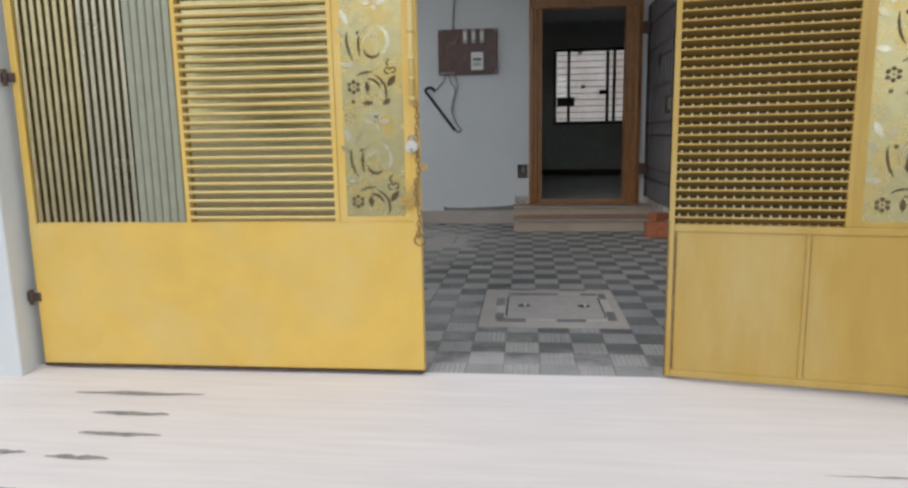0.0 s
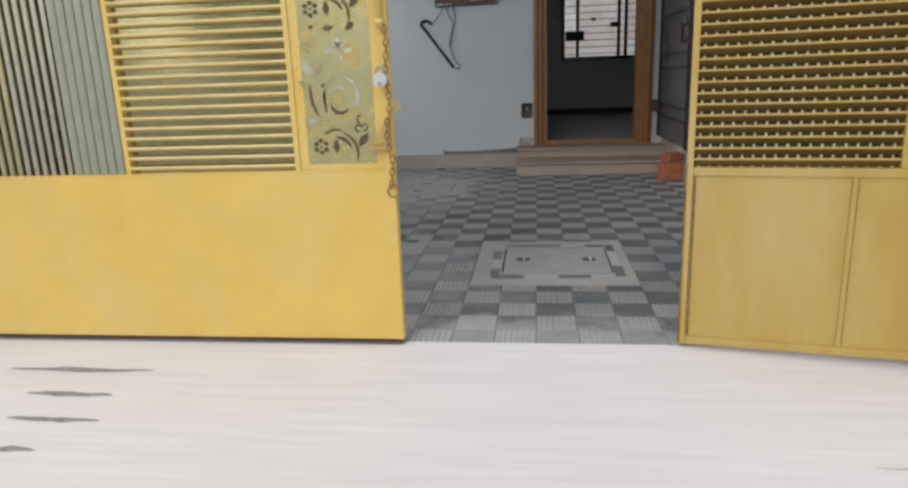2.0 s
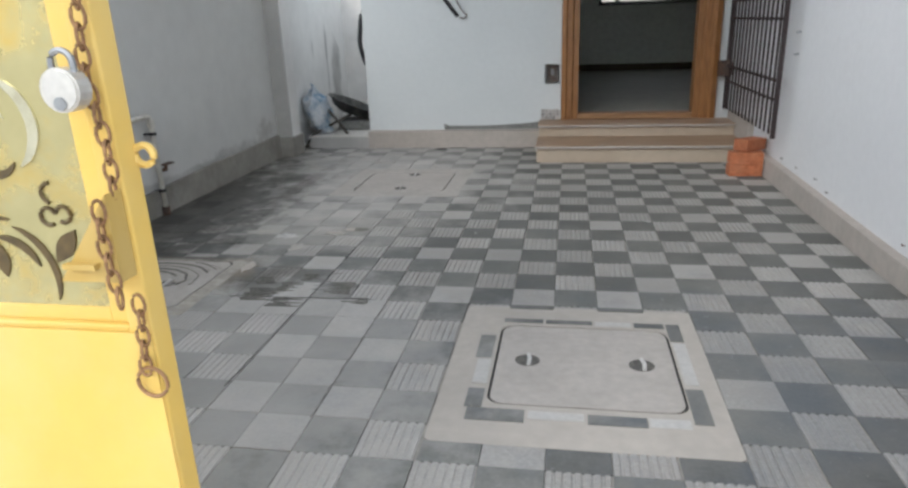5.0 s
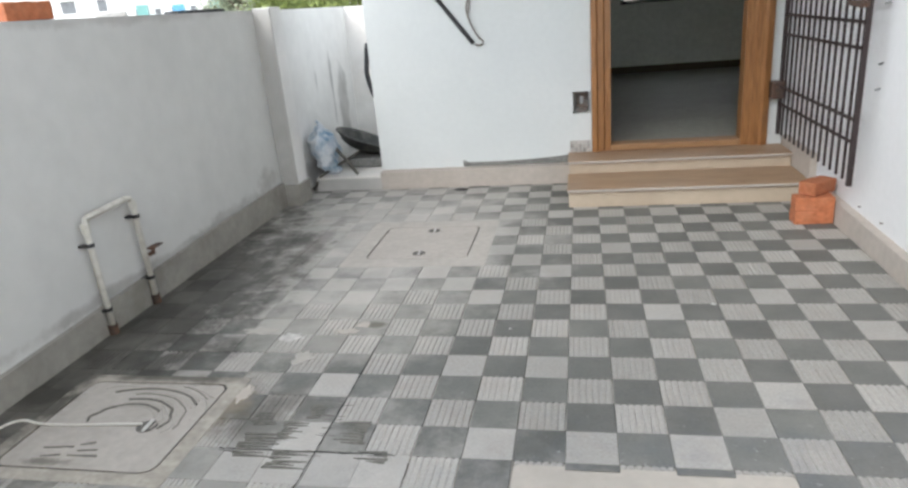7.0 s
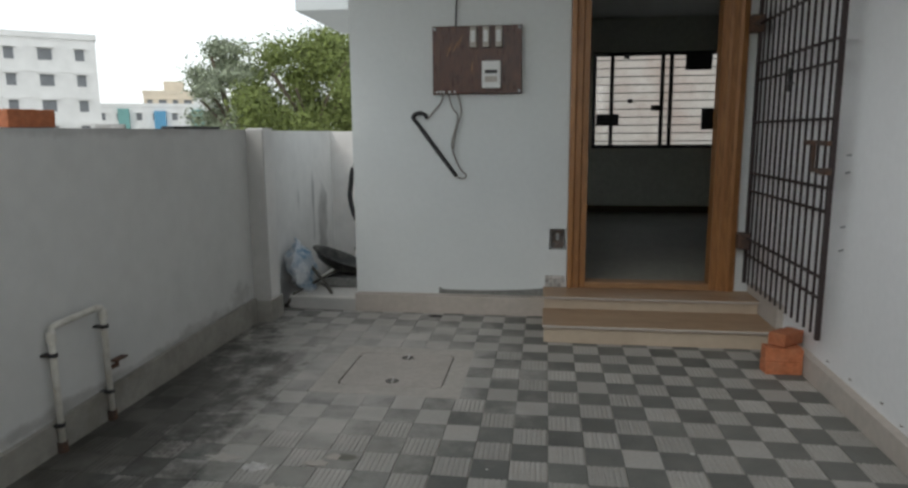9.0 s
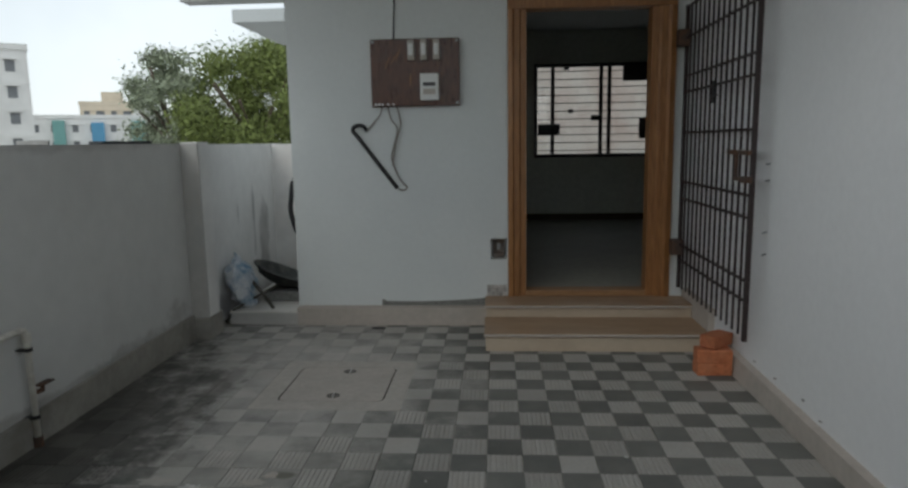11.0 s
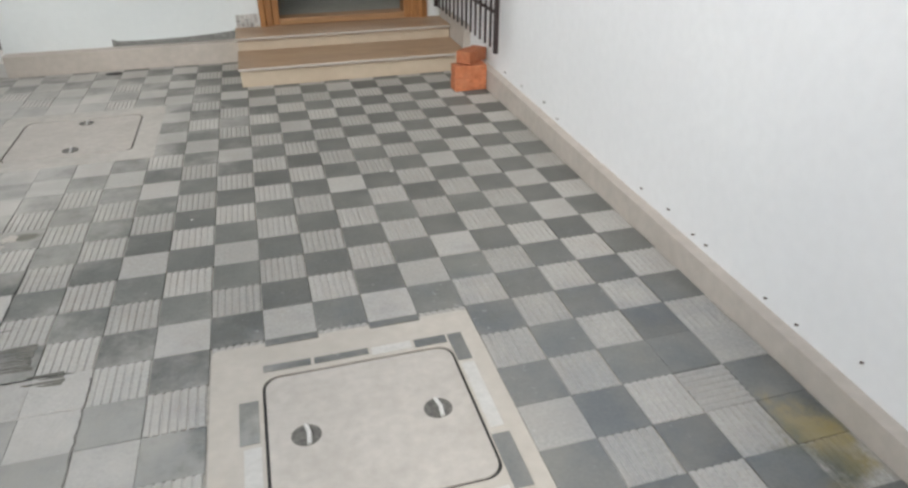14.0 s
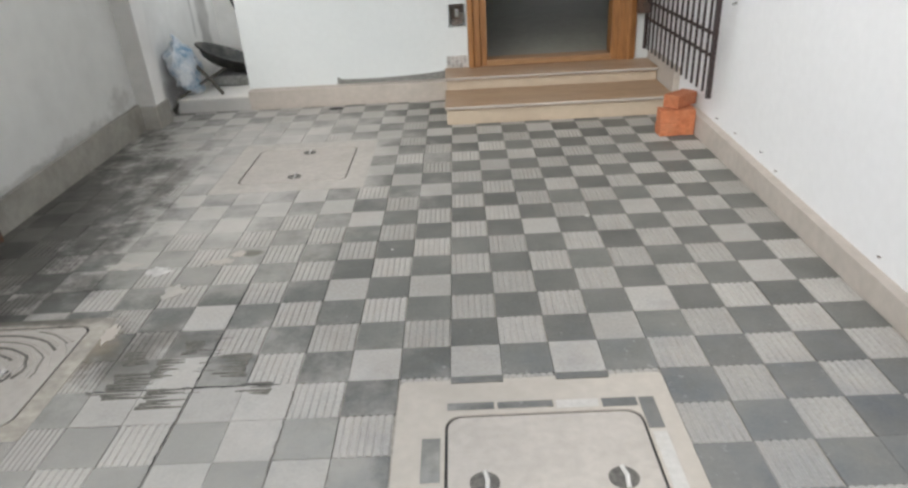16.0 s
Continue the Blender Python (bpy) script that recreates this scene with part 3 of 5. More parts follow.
tagged(link("ceiling", boxes((-2.47, WR + 0.23, ROOF_Y, WY - 0.002, CEIL + 0.002, CEIL + 0.15), (-2.47, -1.652, WY - 0.002, 7.62, 2.545, CEIL + 0.15), bevel=0.004), M_CEIL), "plain white slab of the upper floor over the court", "ceiling", kind="structure")
# the room behind the door
bm = bmesh.new()
WX0, WX1, WZ0, WZ1, RY = 0.52, 2.32, 1.19, 2.54, 12.2
for it in ((-1.42, WX0, RY, RY + 0.23, 0, 3.0), (WX1, 3.6, RY, RY + 0.23, 0, 3.0), (WX0, WX1, RY, RY + 0.23, 0, WZ0), (WX0, WX1, RY, RY + 0.23, WZ1, 3.0)):
    box(bm, *it)
tagged(link("wall_room_far", bm, M_ROOM), "grey unpainted far wall of the room", "wall", kind="structure")
tagged(link("wall_room_east", boxes((3.37, 3.6, T, RY, 0, 3.0)), M_ROOM), "grey unpainted room wall", "wall", kind="structure")
tagged(link("wall_room_west", boxes((-1.418, -1.40, T, RY, 0.25, 3.0)), M_ROOM), "grey unpainted room wall", "wall", kind="structure")
tagged(link("floor_room", boxes((-1.40, 3.37, T, RY, -0.1, 0.262), (DX0, DX1, WY + 0.121, T, 0.2, 0.262)), M_ROOMFLOOR), "dull grey-green cement room floor", "floor", kind="structure")
bm = boxes((-1.40, 3.37, RY - 0.015, RY, 0.262, 0.36))
tagged(link("baseboard_room", bm, M_SHEETDARK), "dark skirting of the room", "skirting", kind="structure")
tagged(link("ceiling_room", boxes((-1.42, 3.6, T, RY + 0.23, 3.0, 3.14)), M_CEIL), "plain room ceiling", "ceiling", kind="structure")
# sunshade on the side of the house
tagged(link("sunshade_slab", boxes((-2.67, -1.64, 9.0, 10.6, 2.655, 2.785), bevel=0.01), M_WALL), "white concrete sunshade slab over the side passage", "sunshade", kind="structure")
# platform in the side passage
plat = tagged(link("passage_platform", boxes((-2.22, -1.65, 7.39, 8.95, -0.05, 0.09), bevel=0.008), M_PIER), "low cement platform in the side passage, its top whitened for daylight", "platform", kind="structure")
# thin layer added so that the top reads brighter than the sides
part("bright_top", boxes((-2.22, -1.65, 7.39, 8.95, 0.0905, 0.105), bevel=0.003), M_MORTAR2, plat, "dusty platform top whitened for daylight")

# steps up to the door
S1Y, S2Y, S1Z, S2Z = 6.69, 7.12, 0.128, 0.222     # fronts and heights of the two treads
steps = tagged(link("door_steps", boxes((-0.12, 1.40, S1Y + 0.02, WY, -0.05, S1Z - 0.022), (-0.12, 1.40, S2Y + 0.02, WY, S1Z - 0.022, S2Z - 0.022)), M_RISER), "two beige steps with brown granite treads before the door", "steps", kind="structure")
part("tread", boxes((-0.13, 1.405, S1Y, S2Y + 0.018, S1Z - 0.0215, S1Z), bevel=0.005), M_TREAD, steps, "polished brown granite tread")
part("tread", boxes((-0.13, 1.405, S2Y, WY - 0.002, S2Z - 0.0215, S2Z), bevel=0.005), M_TREAD, steps, "polished brown granite tread")
part("nosing", boxes((-0.13, 1.405, S1Y - 0.006, S1Y - 0.001, S1Z - 0.018, S1Z - 0.003)), M_PLINTH, steps, "pale worn nosing")
part("nosing", boxes((-0.13, 1.405, S2Y - 0.006, S2Y - 0.001, S2Z - 0.018, S2Z - 0.003)), M_PLINTH, steps, "pale worn nosing")


# ---------------------------------------------------------------- the gate
def leaf_shape(bm, cx, cz, length, width, ang, y0, y1):
    pts = []
    for i in range(7):
        f = i / 6
        pts.append((f * length, width * math.sin(math.pi * f)))
    for i in range(5, 0, -1):
        f = i / 6
        pts.append((f * length, -width * math.sin(math.pi * f)))
    c, s_ = math.cos(radians(ang)), math.sin(radians(ang))
    plate(bm, [(cx + c * u - s_ * v, cz + s_ * u + c * v) for u, v in pts], y0, y1)


def crescent(bm, cx, cz, r, a0, a1, w, y0, y1, n=14):
    """A sickle-shaped cut: a band along an arc, widest in the middle."""
    out, inn = [], []
    for i in range(n + 1):
        f = i / n
        a = radians(a0 + (a1 - a0) * f)
        h = 0.5 * w * (math.sin(math.pi * f) ** 0.6 if 0 < i < n else 0.02)
        out.append((cx + (r + h) * math.cos(a), cz + (r + h) * math.sin(a)))
        inn.append((cx + (r - h) * math.cos(a), cz + (r - h) * math.sin(a)))
    plate(bm, out + inn[::-1], y0, y1)


def petal_ring(bm, cx, cz, r, y0, y1, n=6, turn=90):
    """Round petals standing apart about a small eye."""
    for k in range(n):
        a = radians(turn + 360 * k / n)
        px, pz = cx + r * math.cos(a), cz + r * math.sin(a)
        plate(bm, [(px + 0.40 * r * math.cos(t * math.pi / 5), pz + 0.40 * r * math.sin(t * math.pi / 5)) for t in range(10)], y0, y1)
    plate(bm, [(cx + 0.22 * r * math.cos(t * math.pi / 4), cz + 0.22 * r * math.sin(t * math.pi / 4)) for t in range(8)], y0, y1)


def flower_panel(parent, x0, x1, z0, z1, paint):
    """Etched sheet with a painted margin; flowers, leaves, stems and scrolls are dark or polished plates, one motif
    above the other.
    """
    part("flower_sheet", boxes((x0 + 0.03, x1 - 0.026, 0.012, 0.016, z0, z1)), M_SHEETGOLD, parent, "pale grey-gold etched steel sheet, cloudy with yellow")
    part("margin", boxes((x0, x0 + 0.034, 0.010, 0.018, z0, z1), bevel=0.002), paint, parent)
    part("margin", boxes((x1 - 0.030, x1, 0.010, 0.018, z0, z1), bevel=0.002), paint, parent)
    part("margin", boxes((x0 + 0.034, x1 - 0.030, 0.010, 0.018, z0, z0 + 0.022), bevel=0.002), paint, parent)
    k = (x1 - x0) / 0.33
    ya, yb = 0.0095, 0.0125

    def put(name, draw, m, label=""):
        bm = bmesh.new()
        draw(bm)
        part(name, bm, m, parent, label)

    base = z0
    while base < z1 - 0.12:
        X = lambda u: x0 + u * k
        Z = lambda w, b=base: b + w
        small = ((0.082, 0.505), (0.112, 0.304))
        put("cut_flower", lambda bm: petal_ring(bm, X(0.086), Z(0.087), 0.021, ya, yb), M_CUT)
        put("cut_leaf", lambda bm: leaf_shape(bm, X(0.146), Z(0.062), 0.05, 0.011, 92, ya, yb), M_CUT)
        put("cut_stem", lambda bm: crescent(bm, X(0.15), Z(0.065), 0.082, 128, 75, 0.008, ya, yb), M_CUT)
        put("cut_stem", lambda bm: crescent(bm, X(0.145), Z(0.060), 0.080, 70, -22, 0.010, ya, yb), M_CUT)
        put("cut_stem", lambda bm: crescent(bm, X(0.145), Z(0.060), 0.060, 92, 18, 0.011, ya, yb), M_CUT)
        put("cut_leaf", lambda bm: leaf_shape(bm, X(0.232), Z(0.085), 0.06, 0.013, 52, ya, yb), M_CUT)
        put("cut_curl", lambda bm: tube(bm, arc(X(0.235), Z(0.150), 0.012, 20, 300, 10, ya + 0.001), 0.003, 5), M_CUT)
        put("cut_curl", lambda bm: tube(bm, arc(X(0.258), Z(0.153), 0.011, -120, 170, 10, ya + 0.001), 0.003, 5), M_CUT)
        put("cut_curl", lambda bm: tube(bm, arc(X(0.246), Z(0.182), 0.014, 90, 250, 8, ya + 0.001), 0.003, 5), M_CUT)
        put("bright_leaf", lambda bm: leaf_shape(bm, X(0.028), Z(0.183), 0.06, 0.012, -8, ya, yb), M_SILVER, "polished steel leaf")
        put("cut_stem", lambda bm: crescent(bm, X(0.235), Z(0.285), 0.168, 172, 214, 0.010, ya, yb), M_CUT)
        put("cut_stem", lambda bm: crescent(bm, X(0.34), Z(0.255), 0.220, 170, 192, 0.009, ya, yb), M_CUT)
        put("scroll", lambda bm: crescent(bm, X(0.178), Z(0.270), 0.062, -60, 75, 0.016, ya, yb), M_SILVER, "polished steel scroll")
        put("scroll", lambda bm: crescent(bm, X(0.180), Z(0.268), 0.066, 95, 215, 0.010, ya, yb), M_BARPALE, "dull steel scroll")
        put("scroll", lambda bm: crescent(bm, X(0.172), Z(0.240), 0.034, 180, 330, 0.012, ya, yb), M_CUT)
        put("scroll", lambda bm: crescent(bm, X(0.172), Z(0.262), 0.034, 30, 190, 0.010, ya, yb), M_SILVER, "polished steel scroll")
        for a, ln in ((178, 0.048), (2, 0.048), (90, 0.045), (62, 0.03), (118, 0.03), (-75, 0.028)):
            put("bright_petal", lambda bm: leaf_shape(bm, X(0.180) + 0.008 * math.cos(radians(a)), Z(0.420) + 0.008 * math.sin(radians(a)), ln, 0.010, a, ya, yb), M_SILVER, "polished steel petal")
        put("bright_leaf", lambda bm: leaf_shape(bm, X(0.072), Z(0.335), 0.075, 0.014, 118, ya, yb), M_SILVER, "polished steel leaf")
        put("bright_leaf", lambda bm: leaf_shape(bm, X(0.084), Z(0.335), 0.060, 0.011, 58, ya, yb), M_BARPALE)
        put("bright_leaf", lambda bm: leaf_shape(bm, X(0.062), Z(0.290), 0.055, 0.012, 140, ya, yb), M_BARPALE)
        put("dull_flower", lambda bm: petal_ring(bm, X(0.066), Z(0.440), 0.019, ya, yb), M_BARPALE)
        for u, w in small:
            put("cut_dot", lambda bm: box(bm, X(u) - 0.007, X(u) + 0.007, ya, yb, Z(w) - 0.007, Z(w) + 0.007, bevel=0.002), M_CUT)
        put("cut_leaf", lambda bm: leaf_shape(bm, X(0.122), Z(0.497), 0.045, 0.009, 6, ya, yb), M_CUT)
        put("cut_leaf", lambda bm: leaf_shape(bm, X(0.212), Z(0.490), 0.040, 0.011, 40, ya, yb), M_CUT)
        base += 0.478
        if base + 0.53 > z1:
            break


def gate_leaf(name, label, m, width, panels, mids, rail, top, bars_from, paint):
    """A steel gate leaf: local x along the leaf from its left end, y through it, z up from the drive."""
    g = empty(name, label, "gate", "leaves of the gate")
    t = 0.04
    st = 0.022 if mids else 0.035
    part("left_stile", boxes((0, st, 0, t, 0.015, top), bevel=0.004), paint, g)
    part("right_stile", boxes((width - st, width, 0, t, 0.015, top), bevel=0.004), paint, g)
    if mids:
        part("rusty_edge", boxes((-0.003, 0.003, -0.002, 0.012, 0.02, rail + 0.03)), M_SEAM, g, "rust along the worn edge")
    part("bottom_rail", boxes((st, width - st, 0.002, t - 0.002, 0.015, 0.045), bevel=0.004), paint, g)
    part("middle_rail", boxes((st, width - st, 0.002, t - 0.002, rail - 0.017, rail + 0.013), bevel=0.004), paint, g)
    part("top_rail", boxes((st, width - st, 0.002, t - 0.002, top - 0.035, top), bevel=0.004), paint, g)
    xs = [st, *mids, width - st]
    if not mids:
        part("lower_sheet", boxes((0.002, width - 0.002, -0.004, -0.0005, 0.02, rail + 0.004), bevel=0.001), paint, g, "dusty yellow sheet with pale streaks")
        part("bottom_flange", boxes((0.01, width, -0.012, 0.03, 0.008, 0.0145)), M_IRON, g, "dark strip along the bottom edge")
    for a, b in zip(xs[:-1], xs[1:]) if mids else ():
        part("lower_sheet", boxes((a + 0.002, b - 0.002, 0.010, 0.014, 0.045, rail - 0.017)), paint, g, "dusty yellow sheet with pale streaks")
        for e in (a + 0.004, b - 0.008):
            part("rusty_seam", boxes((e, e + 0.007, 0.006, 0.0095, 0.047, rail - 0.019)), M_SEAM, g, "brown rusty seam")
    for a in mids:
        part("divider", boxes((a - 0.008, a + 0.008, 0.004, 0.03, 0.045, rail - 0.017), bevel=0.002), paint, g)
    z0, z1 = rail + 0.013, top - 0.035
    for kind, a, b in panels:
        if kind == "post":
            part("upright", boxes((a, b, 0.003, t - 0.003, z0, z1), bevel=0.003), paint, g)
        elif kind == "bars":
            part("backing_sheet", boxes((a, b, 0.026, 0.03, z0, z1)), M_SHEET, g, "reflecting grey-green steel sheet")
            n = 20
            for i in range(n):
                x = a + (i + 0.5) * (b - a) / n
                bm = bmesh.new()
                wide = i >= n * 0.70          # the last bars stand side by side like a fluted sheet
                tube(bm, [(x, 0.012, z0), (x, 0.012, z1)], 0.0172 if wide else 0.0095, 12)
                bmesh.ops.scale(bm, vec=(1, 0.6, 1), space=Matrix.Translation((0, -0.012, 0)), verts=bm.verts)
                part("bar", bm, M_BARGREY if wide else (M_BARMID if i >= n * 0.38 else M_BARPALE), g)
        elif kind == "slats":
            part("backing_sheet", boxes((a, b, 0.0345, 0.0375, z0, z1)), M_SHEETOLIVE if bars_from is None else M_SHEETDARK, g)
            n = int((z1 - z0) / 0.0365)
            for i in range(n):
                z = z0 + (i + 0.5) * (z1 - z0) / n
                bm = bmesh.new()
                if bars_from is None:
                    plate(bm, [(0.002, z + 0.001), (0.004, z + 0.0070), (0.009, z + 0.0085), (0.019, z - 0.003), (0.017, z - 0.0080), (0.007, z - 0.0035)], a, b)
                else:
                    plate(bm, [(0.004, z + 0.0085), (0.004, z + 0.0115), (0.0275, z - 0.0105), (0.0265, z - 0.0135)], a, b)
                bmesh.ops.transform(bm, matrix=SWAP, verts=bm.verts)
                slat = part("slat", bm, M_YELPALE if bars_from is None else M_SLATSHADE, g)
                # lip lighter than its slat: the edge that catches light is painted in
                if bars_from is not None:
                    part("lip", boxes((a, b, 0.0005, 0.0045, z + 0.0075, z + 0.0145), bevel=0.001), M_YEL2, slat, "yellow lip kept lighter than the slat for its lit edge")
            if bars_from is not None:
                k = int((b - a) / 0.034)
                for i in range(k):
                    x = a + (i + 0.5) * (b - a) / k
                    bm = bmesh.new()
                    tube(bm, [(x, 0.0305, z0), (x, 0.0305, z1)], 0.004, 6)
                    part("rod", bm, M_RODS, g, "thin cream rod behind the slats")
        elif kind == "flowers":
            flower_panel(g, a, b, z0, z1, paint)
    g.matrix_world = m
    return g


LW = 1.80
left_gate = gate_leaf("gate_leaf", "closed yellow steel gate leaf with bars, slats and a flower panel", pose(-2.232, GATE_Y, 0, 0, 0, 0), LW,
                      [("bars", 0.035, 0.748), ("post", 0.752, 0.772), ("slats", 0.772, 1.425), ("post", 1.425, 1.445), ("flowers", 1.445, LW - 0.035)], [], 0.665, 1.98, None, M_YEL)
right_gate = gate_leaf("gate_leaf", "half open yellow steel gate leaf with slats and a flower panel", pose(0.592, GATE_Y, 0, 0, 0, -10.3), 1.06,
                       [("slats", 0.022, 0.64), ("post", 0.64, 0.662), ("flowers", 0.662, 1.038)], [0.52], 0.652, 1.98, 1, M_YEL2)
# fittings of the closed leaf
bm = bmesh.new()
tube(bm, [(LW - 0.022, -0.018, 1.165), (LW - 0.022, -0.018, 1.6)], 0.011, 8)
for z in (1.18, 1.26, 1.34, 1.45):
    tube(bm, [(LW - 0.022, -0.018, z), (LW - 0.022, -0.018, z + 0.018)], 0.015, 8)
part("bolt_rod", bm, M_YELPALE, left_gate, "turned yellow bolt rod", True)
for hz in (0.335, 1.32):
    bm = boxes((-0.045, 0.02, -0.012, 0.0, hz - 0.02, hz + 0.02), bevel=0.003)
    tube(bm, [(-0.02, -0.014, hz - 0.035), (-0.02, -0.014, hz + 0.035)], 0.010, 8)
    part("hinge", bm, M_IRON, left_gate, "dark rusty hinge")
bm = bmesh.new()
plate(bm, [(LW - 0.09, 0.755), (LW - 0.004, 0.755), (LW - 0.004, 0.87)], -0.034, -0.002)
box(bm, LW - 0.075, LW - 0.03, -0.045, -0.034, 0.775, 0.782)
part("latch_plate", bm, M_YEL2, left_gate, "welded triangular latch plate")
bm = bmesh.new()
tube(bm, arc(LW + 0.011, 0.905, 0.013, 0, 345, 14, 0.036), 0.005, 6, close=True)
part("staple_ring", bm, M_YEL, left_gate)


def chain_link(bm, m, a=0.0145, b=0.0078, r=0.0024):
    pts = []
    for i in range(12):
        t = 2 * math.pi * i / 12
        pts.append(m @ Vector((b * math.cos(t), 0, a * math.sin(t) * 1.05)))
    tube(bm, pts, r, 5, close=True)


chain = empty("gate_chain", "rusty steel chain hanging down the edge of the gate leaf", "chain")
gx = -2.232 + LW - 0.008
z, i = 1.165, 0
while z > 0.625:
    bm = bmesh.new()
    chain_link(bm, Matrix.Translation((gx + 0.004 * math.sin(0.7 * i), GATE_Y - (0.042 if 0.73 < z < 0.87 else 0.012), z)) @ Matrix.Rotation(radians(90 * (i % 2) + 15), 4, "Z"))
    part("link", bm, M_CHAIN, chain)
    z -= 0.0225
    i += 1
bm = bmesh.new()
tube(bm, arc(gx + 0.002, 0.600, 0.022, 0, 345, 18, GATE_Y - 0.012), 0.003, 5, close=True)
part("end_ring", bm, M_CHAIN, chain)
lock = empty("padlock", "round white steel padlock on the gate chain", "padlock")
bm = bmesh.new()
outl = [(gx - 0.018 + 0.026 * math.cos(2 * math.pi * k / 20), 0.995 + 0.026 * math.sin(2 * math.pi * k / 20)) for k in range(20)]
plate(bm, outl, GATE_Y - 0.045, GATE_Y - 0.018)
bmesh.ops.bevel(bm, geom=[e for e in bm.edges], offset=0.003, segments=2, affect="EDGES")
part("body", bm, M_LOCK, lock)
bm = bmesh.new()
tube(bm, [(gx - 0.032, GATE_Y - 0.03, 1.0), *arc(gx - 0.018, 1.025, 0.014, 180, 0, 8, GATE_Y - 0.03), (gx - 0.004, GATE_Y - 0.03, 1.0)], 0.004, 6)
part("shackle", bm, M_STEEL, lock)
bm = bmesh.new()
tube(bm, [(gx - 0.018, GATE_Y - 0.047, 0.98), (gx - 0.018, GATE_Y - 0.044, 0.98)], 0.008, 10)
part("keyhole_cap", bm, M_STEEL, lock)
# gate pillars
tagged(link("gate_pillar_west", boxes((-2.62, -2.275, GATE_Y - 0.1, GATE_Y + 0.16, -0.4, 2.3), bevel=0.01), M_WALL), "white plastered gate pillar, flaking at the foot", "pillar", kind="structure")
tagged(link("gate_pillar_east", boxes((1.68, 1.98, GATE_Y - 0.3, GATE_Y + 0.2, -0.4, 2.3), bevel=0.01), M_WALL), "white plastered gate pillar", "pillar", kind="structure")

# ---------------------------------------------------------------- the doorway
door = empty("door_frame", "varnished teak door frame with moulded jambs, door standing open inward", "door frame")
def jamb(x0, x1, flip):
    bm = bmesh.new()
    w = x1 - x0
    steps_ = [(0.0, WY - 0.035), (0.25 * w, WY - 0.05), (0.34 * w, WY - 0.03), (0.62 * w, WY - 0.03), (0.70 * w, WY - 0.012), (w, WY - 0.012), (w, WY + 0.12), (0, WY + 0.12)]
    pts = [(x0 + u, y) if not flip else (x1 - u, y) for u, y in steps_]
    slab(bm, pts, 0.2235, 2.41)
    return bm
part("left_jamb", jamb(0.052, 0.192, False), M_TEAK, door)
part("right_jamb", jamb(1.12, 1.298, True), M_TEAK, door)
part("head", boxes((0.052, 1.298, WY - 0.04, WY + 0.12, 2.412, 2.518), bevel=0.006), M_TEAK, door)
part("sill", boxes((0.193, 1.119, WY - 0.02, WY + 0.12, 0.2235, 0.270), bevel=0.006), M_TEAKH, door)
bm = boxes((0.186, 0.196, WY + 0.03, WY + 0.09, 1.16, 1.30), bevel=0.002)
part("strike_plate", bm, M_STEEL, door)

# window at the far side of the room
win = tagged(link("window_1", boxes((WX0, WX1, RY + 0.06, RY + 0.10, WZ0, WZ0 + 0.05), (WX0, WX1, RY + 0.06, RY + 0.10, WZ1 - 0.05, WZ1), (WX0, WX0 + 0.05, RY + 0.06, RY + 0.10, WZ0, WZ1),
    (WX1 - 0.05, WX1, RY + 0.06, RY + 0.10, WZ0, WZ1)), M_FRAME), "dark steel sliding window with horizontal safety bars", "window", kind="structure")
for a, b in ((0.57, 0.80), (0.80, 1.50), (1.50, 1.62), (1.62, 2.27)):
    part("sash_stile", boxes((b - 0.035, b + 0.02, RY + 0.065, RY + 0.095, WZ0 + 0.05, WZ1 - 0.05)), M_FRAME, win)
    pane = part("pane", boxes((a, b - 0.036, RY + 0.078, RY + 0.082, WZ0 + 0.05, WZ1 - 0.05)), M_GLASS, win)
    pane.visible_shadow = False
for i in range(11):
    z = WZ0 + 0.1 + i * (WZ1 - WZ0 - 0.2) / 10
    bm = bmesh.new()
    tube(bm, [(WX0, RY + 0.16, z), (WX1, RY + 0.16, z)], 0.008, 6)
    part("safety_bar", bm, M_FRAME, win)
for x0, x1, z0, z1 in ((1.80, 2.16, 2.28, 2.50), (0.58, 0.90, 1.52, 1.68), (2.05, 2.27, 1.45, 1.75), (0.95, 1.03, 2.45, 2.52), (1.02, 1.09, 1.83, 1.89), (1.35, 1.48, 1.72, 1.80)):
    part("film_patch", boxes((x0, x1, RY + 0.070, RY + 0.076, z0, z1)), M_PAPER, win)
tagged(link("wall_neighbour", boxes((-4, 9, 19.0, 19.3, -0.3, 5.0)), M_NEIGH2), "faded pinkish wall of the neighbouring house", "wall", kind="structure")

# collapsible grill leaf, folded open against the side wall
grill = empty("grill_gate", "black maroon iron grill gate leaf standing open beside the door", "grill gate")
GX, G0, G1, GZ0, GZ1 = 1.36, 5.975, 7.385, 0.305, 2.40
part("lock_stile", boxes((GX - 0.013, GX + 0.013, G0, G0 + 0.028, GZ0 - 0.01, GZ1), bevel=0.003), M_GRILL, grill)
part("hinge_stile", boxes((GX - 0.013, GX + 0.013, G1 - 0.028, G1, GZ0, GZ1), bevel=0.003), M_GRILL, grill)
n = 14
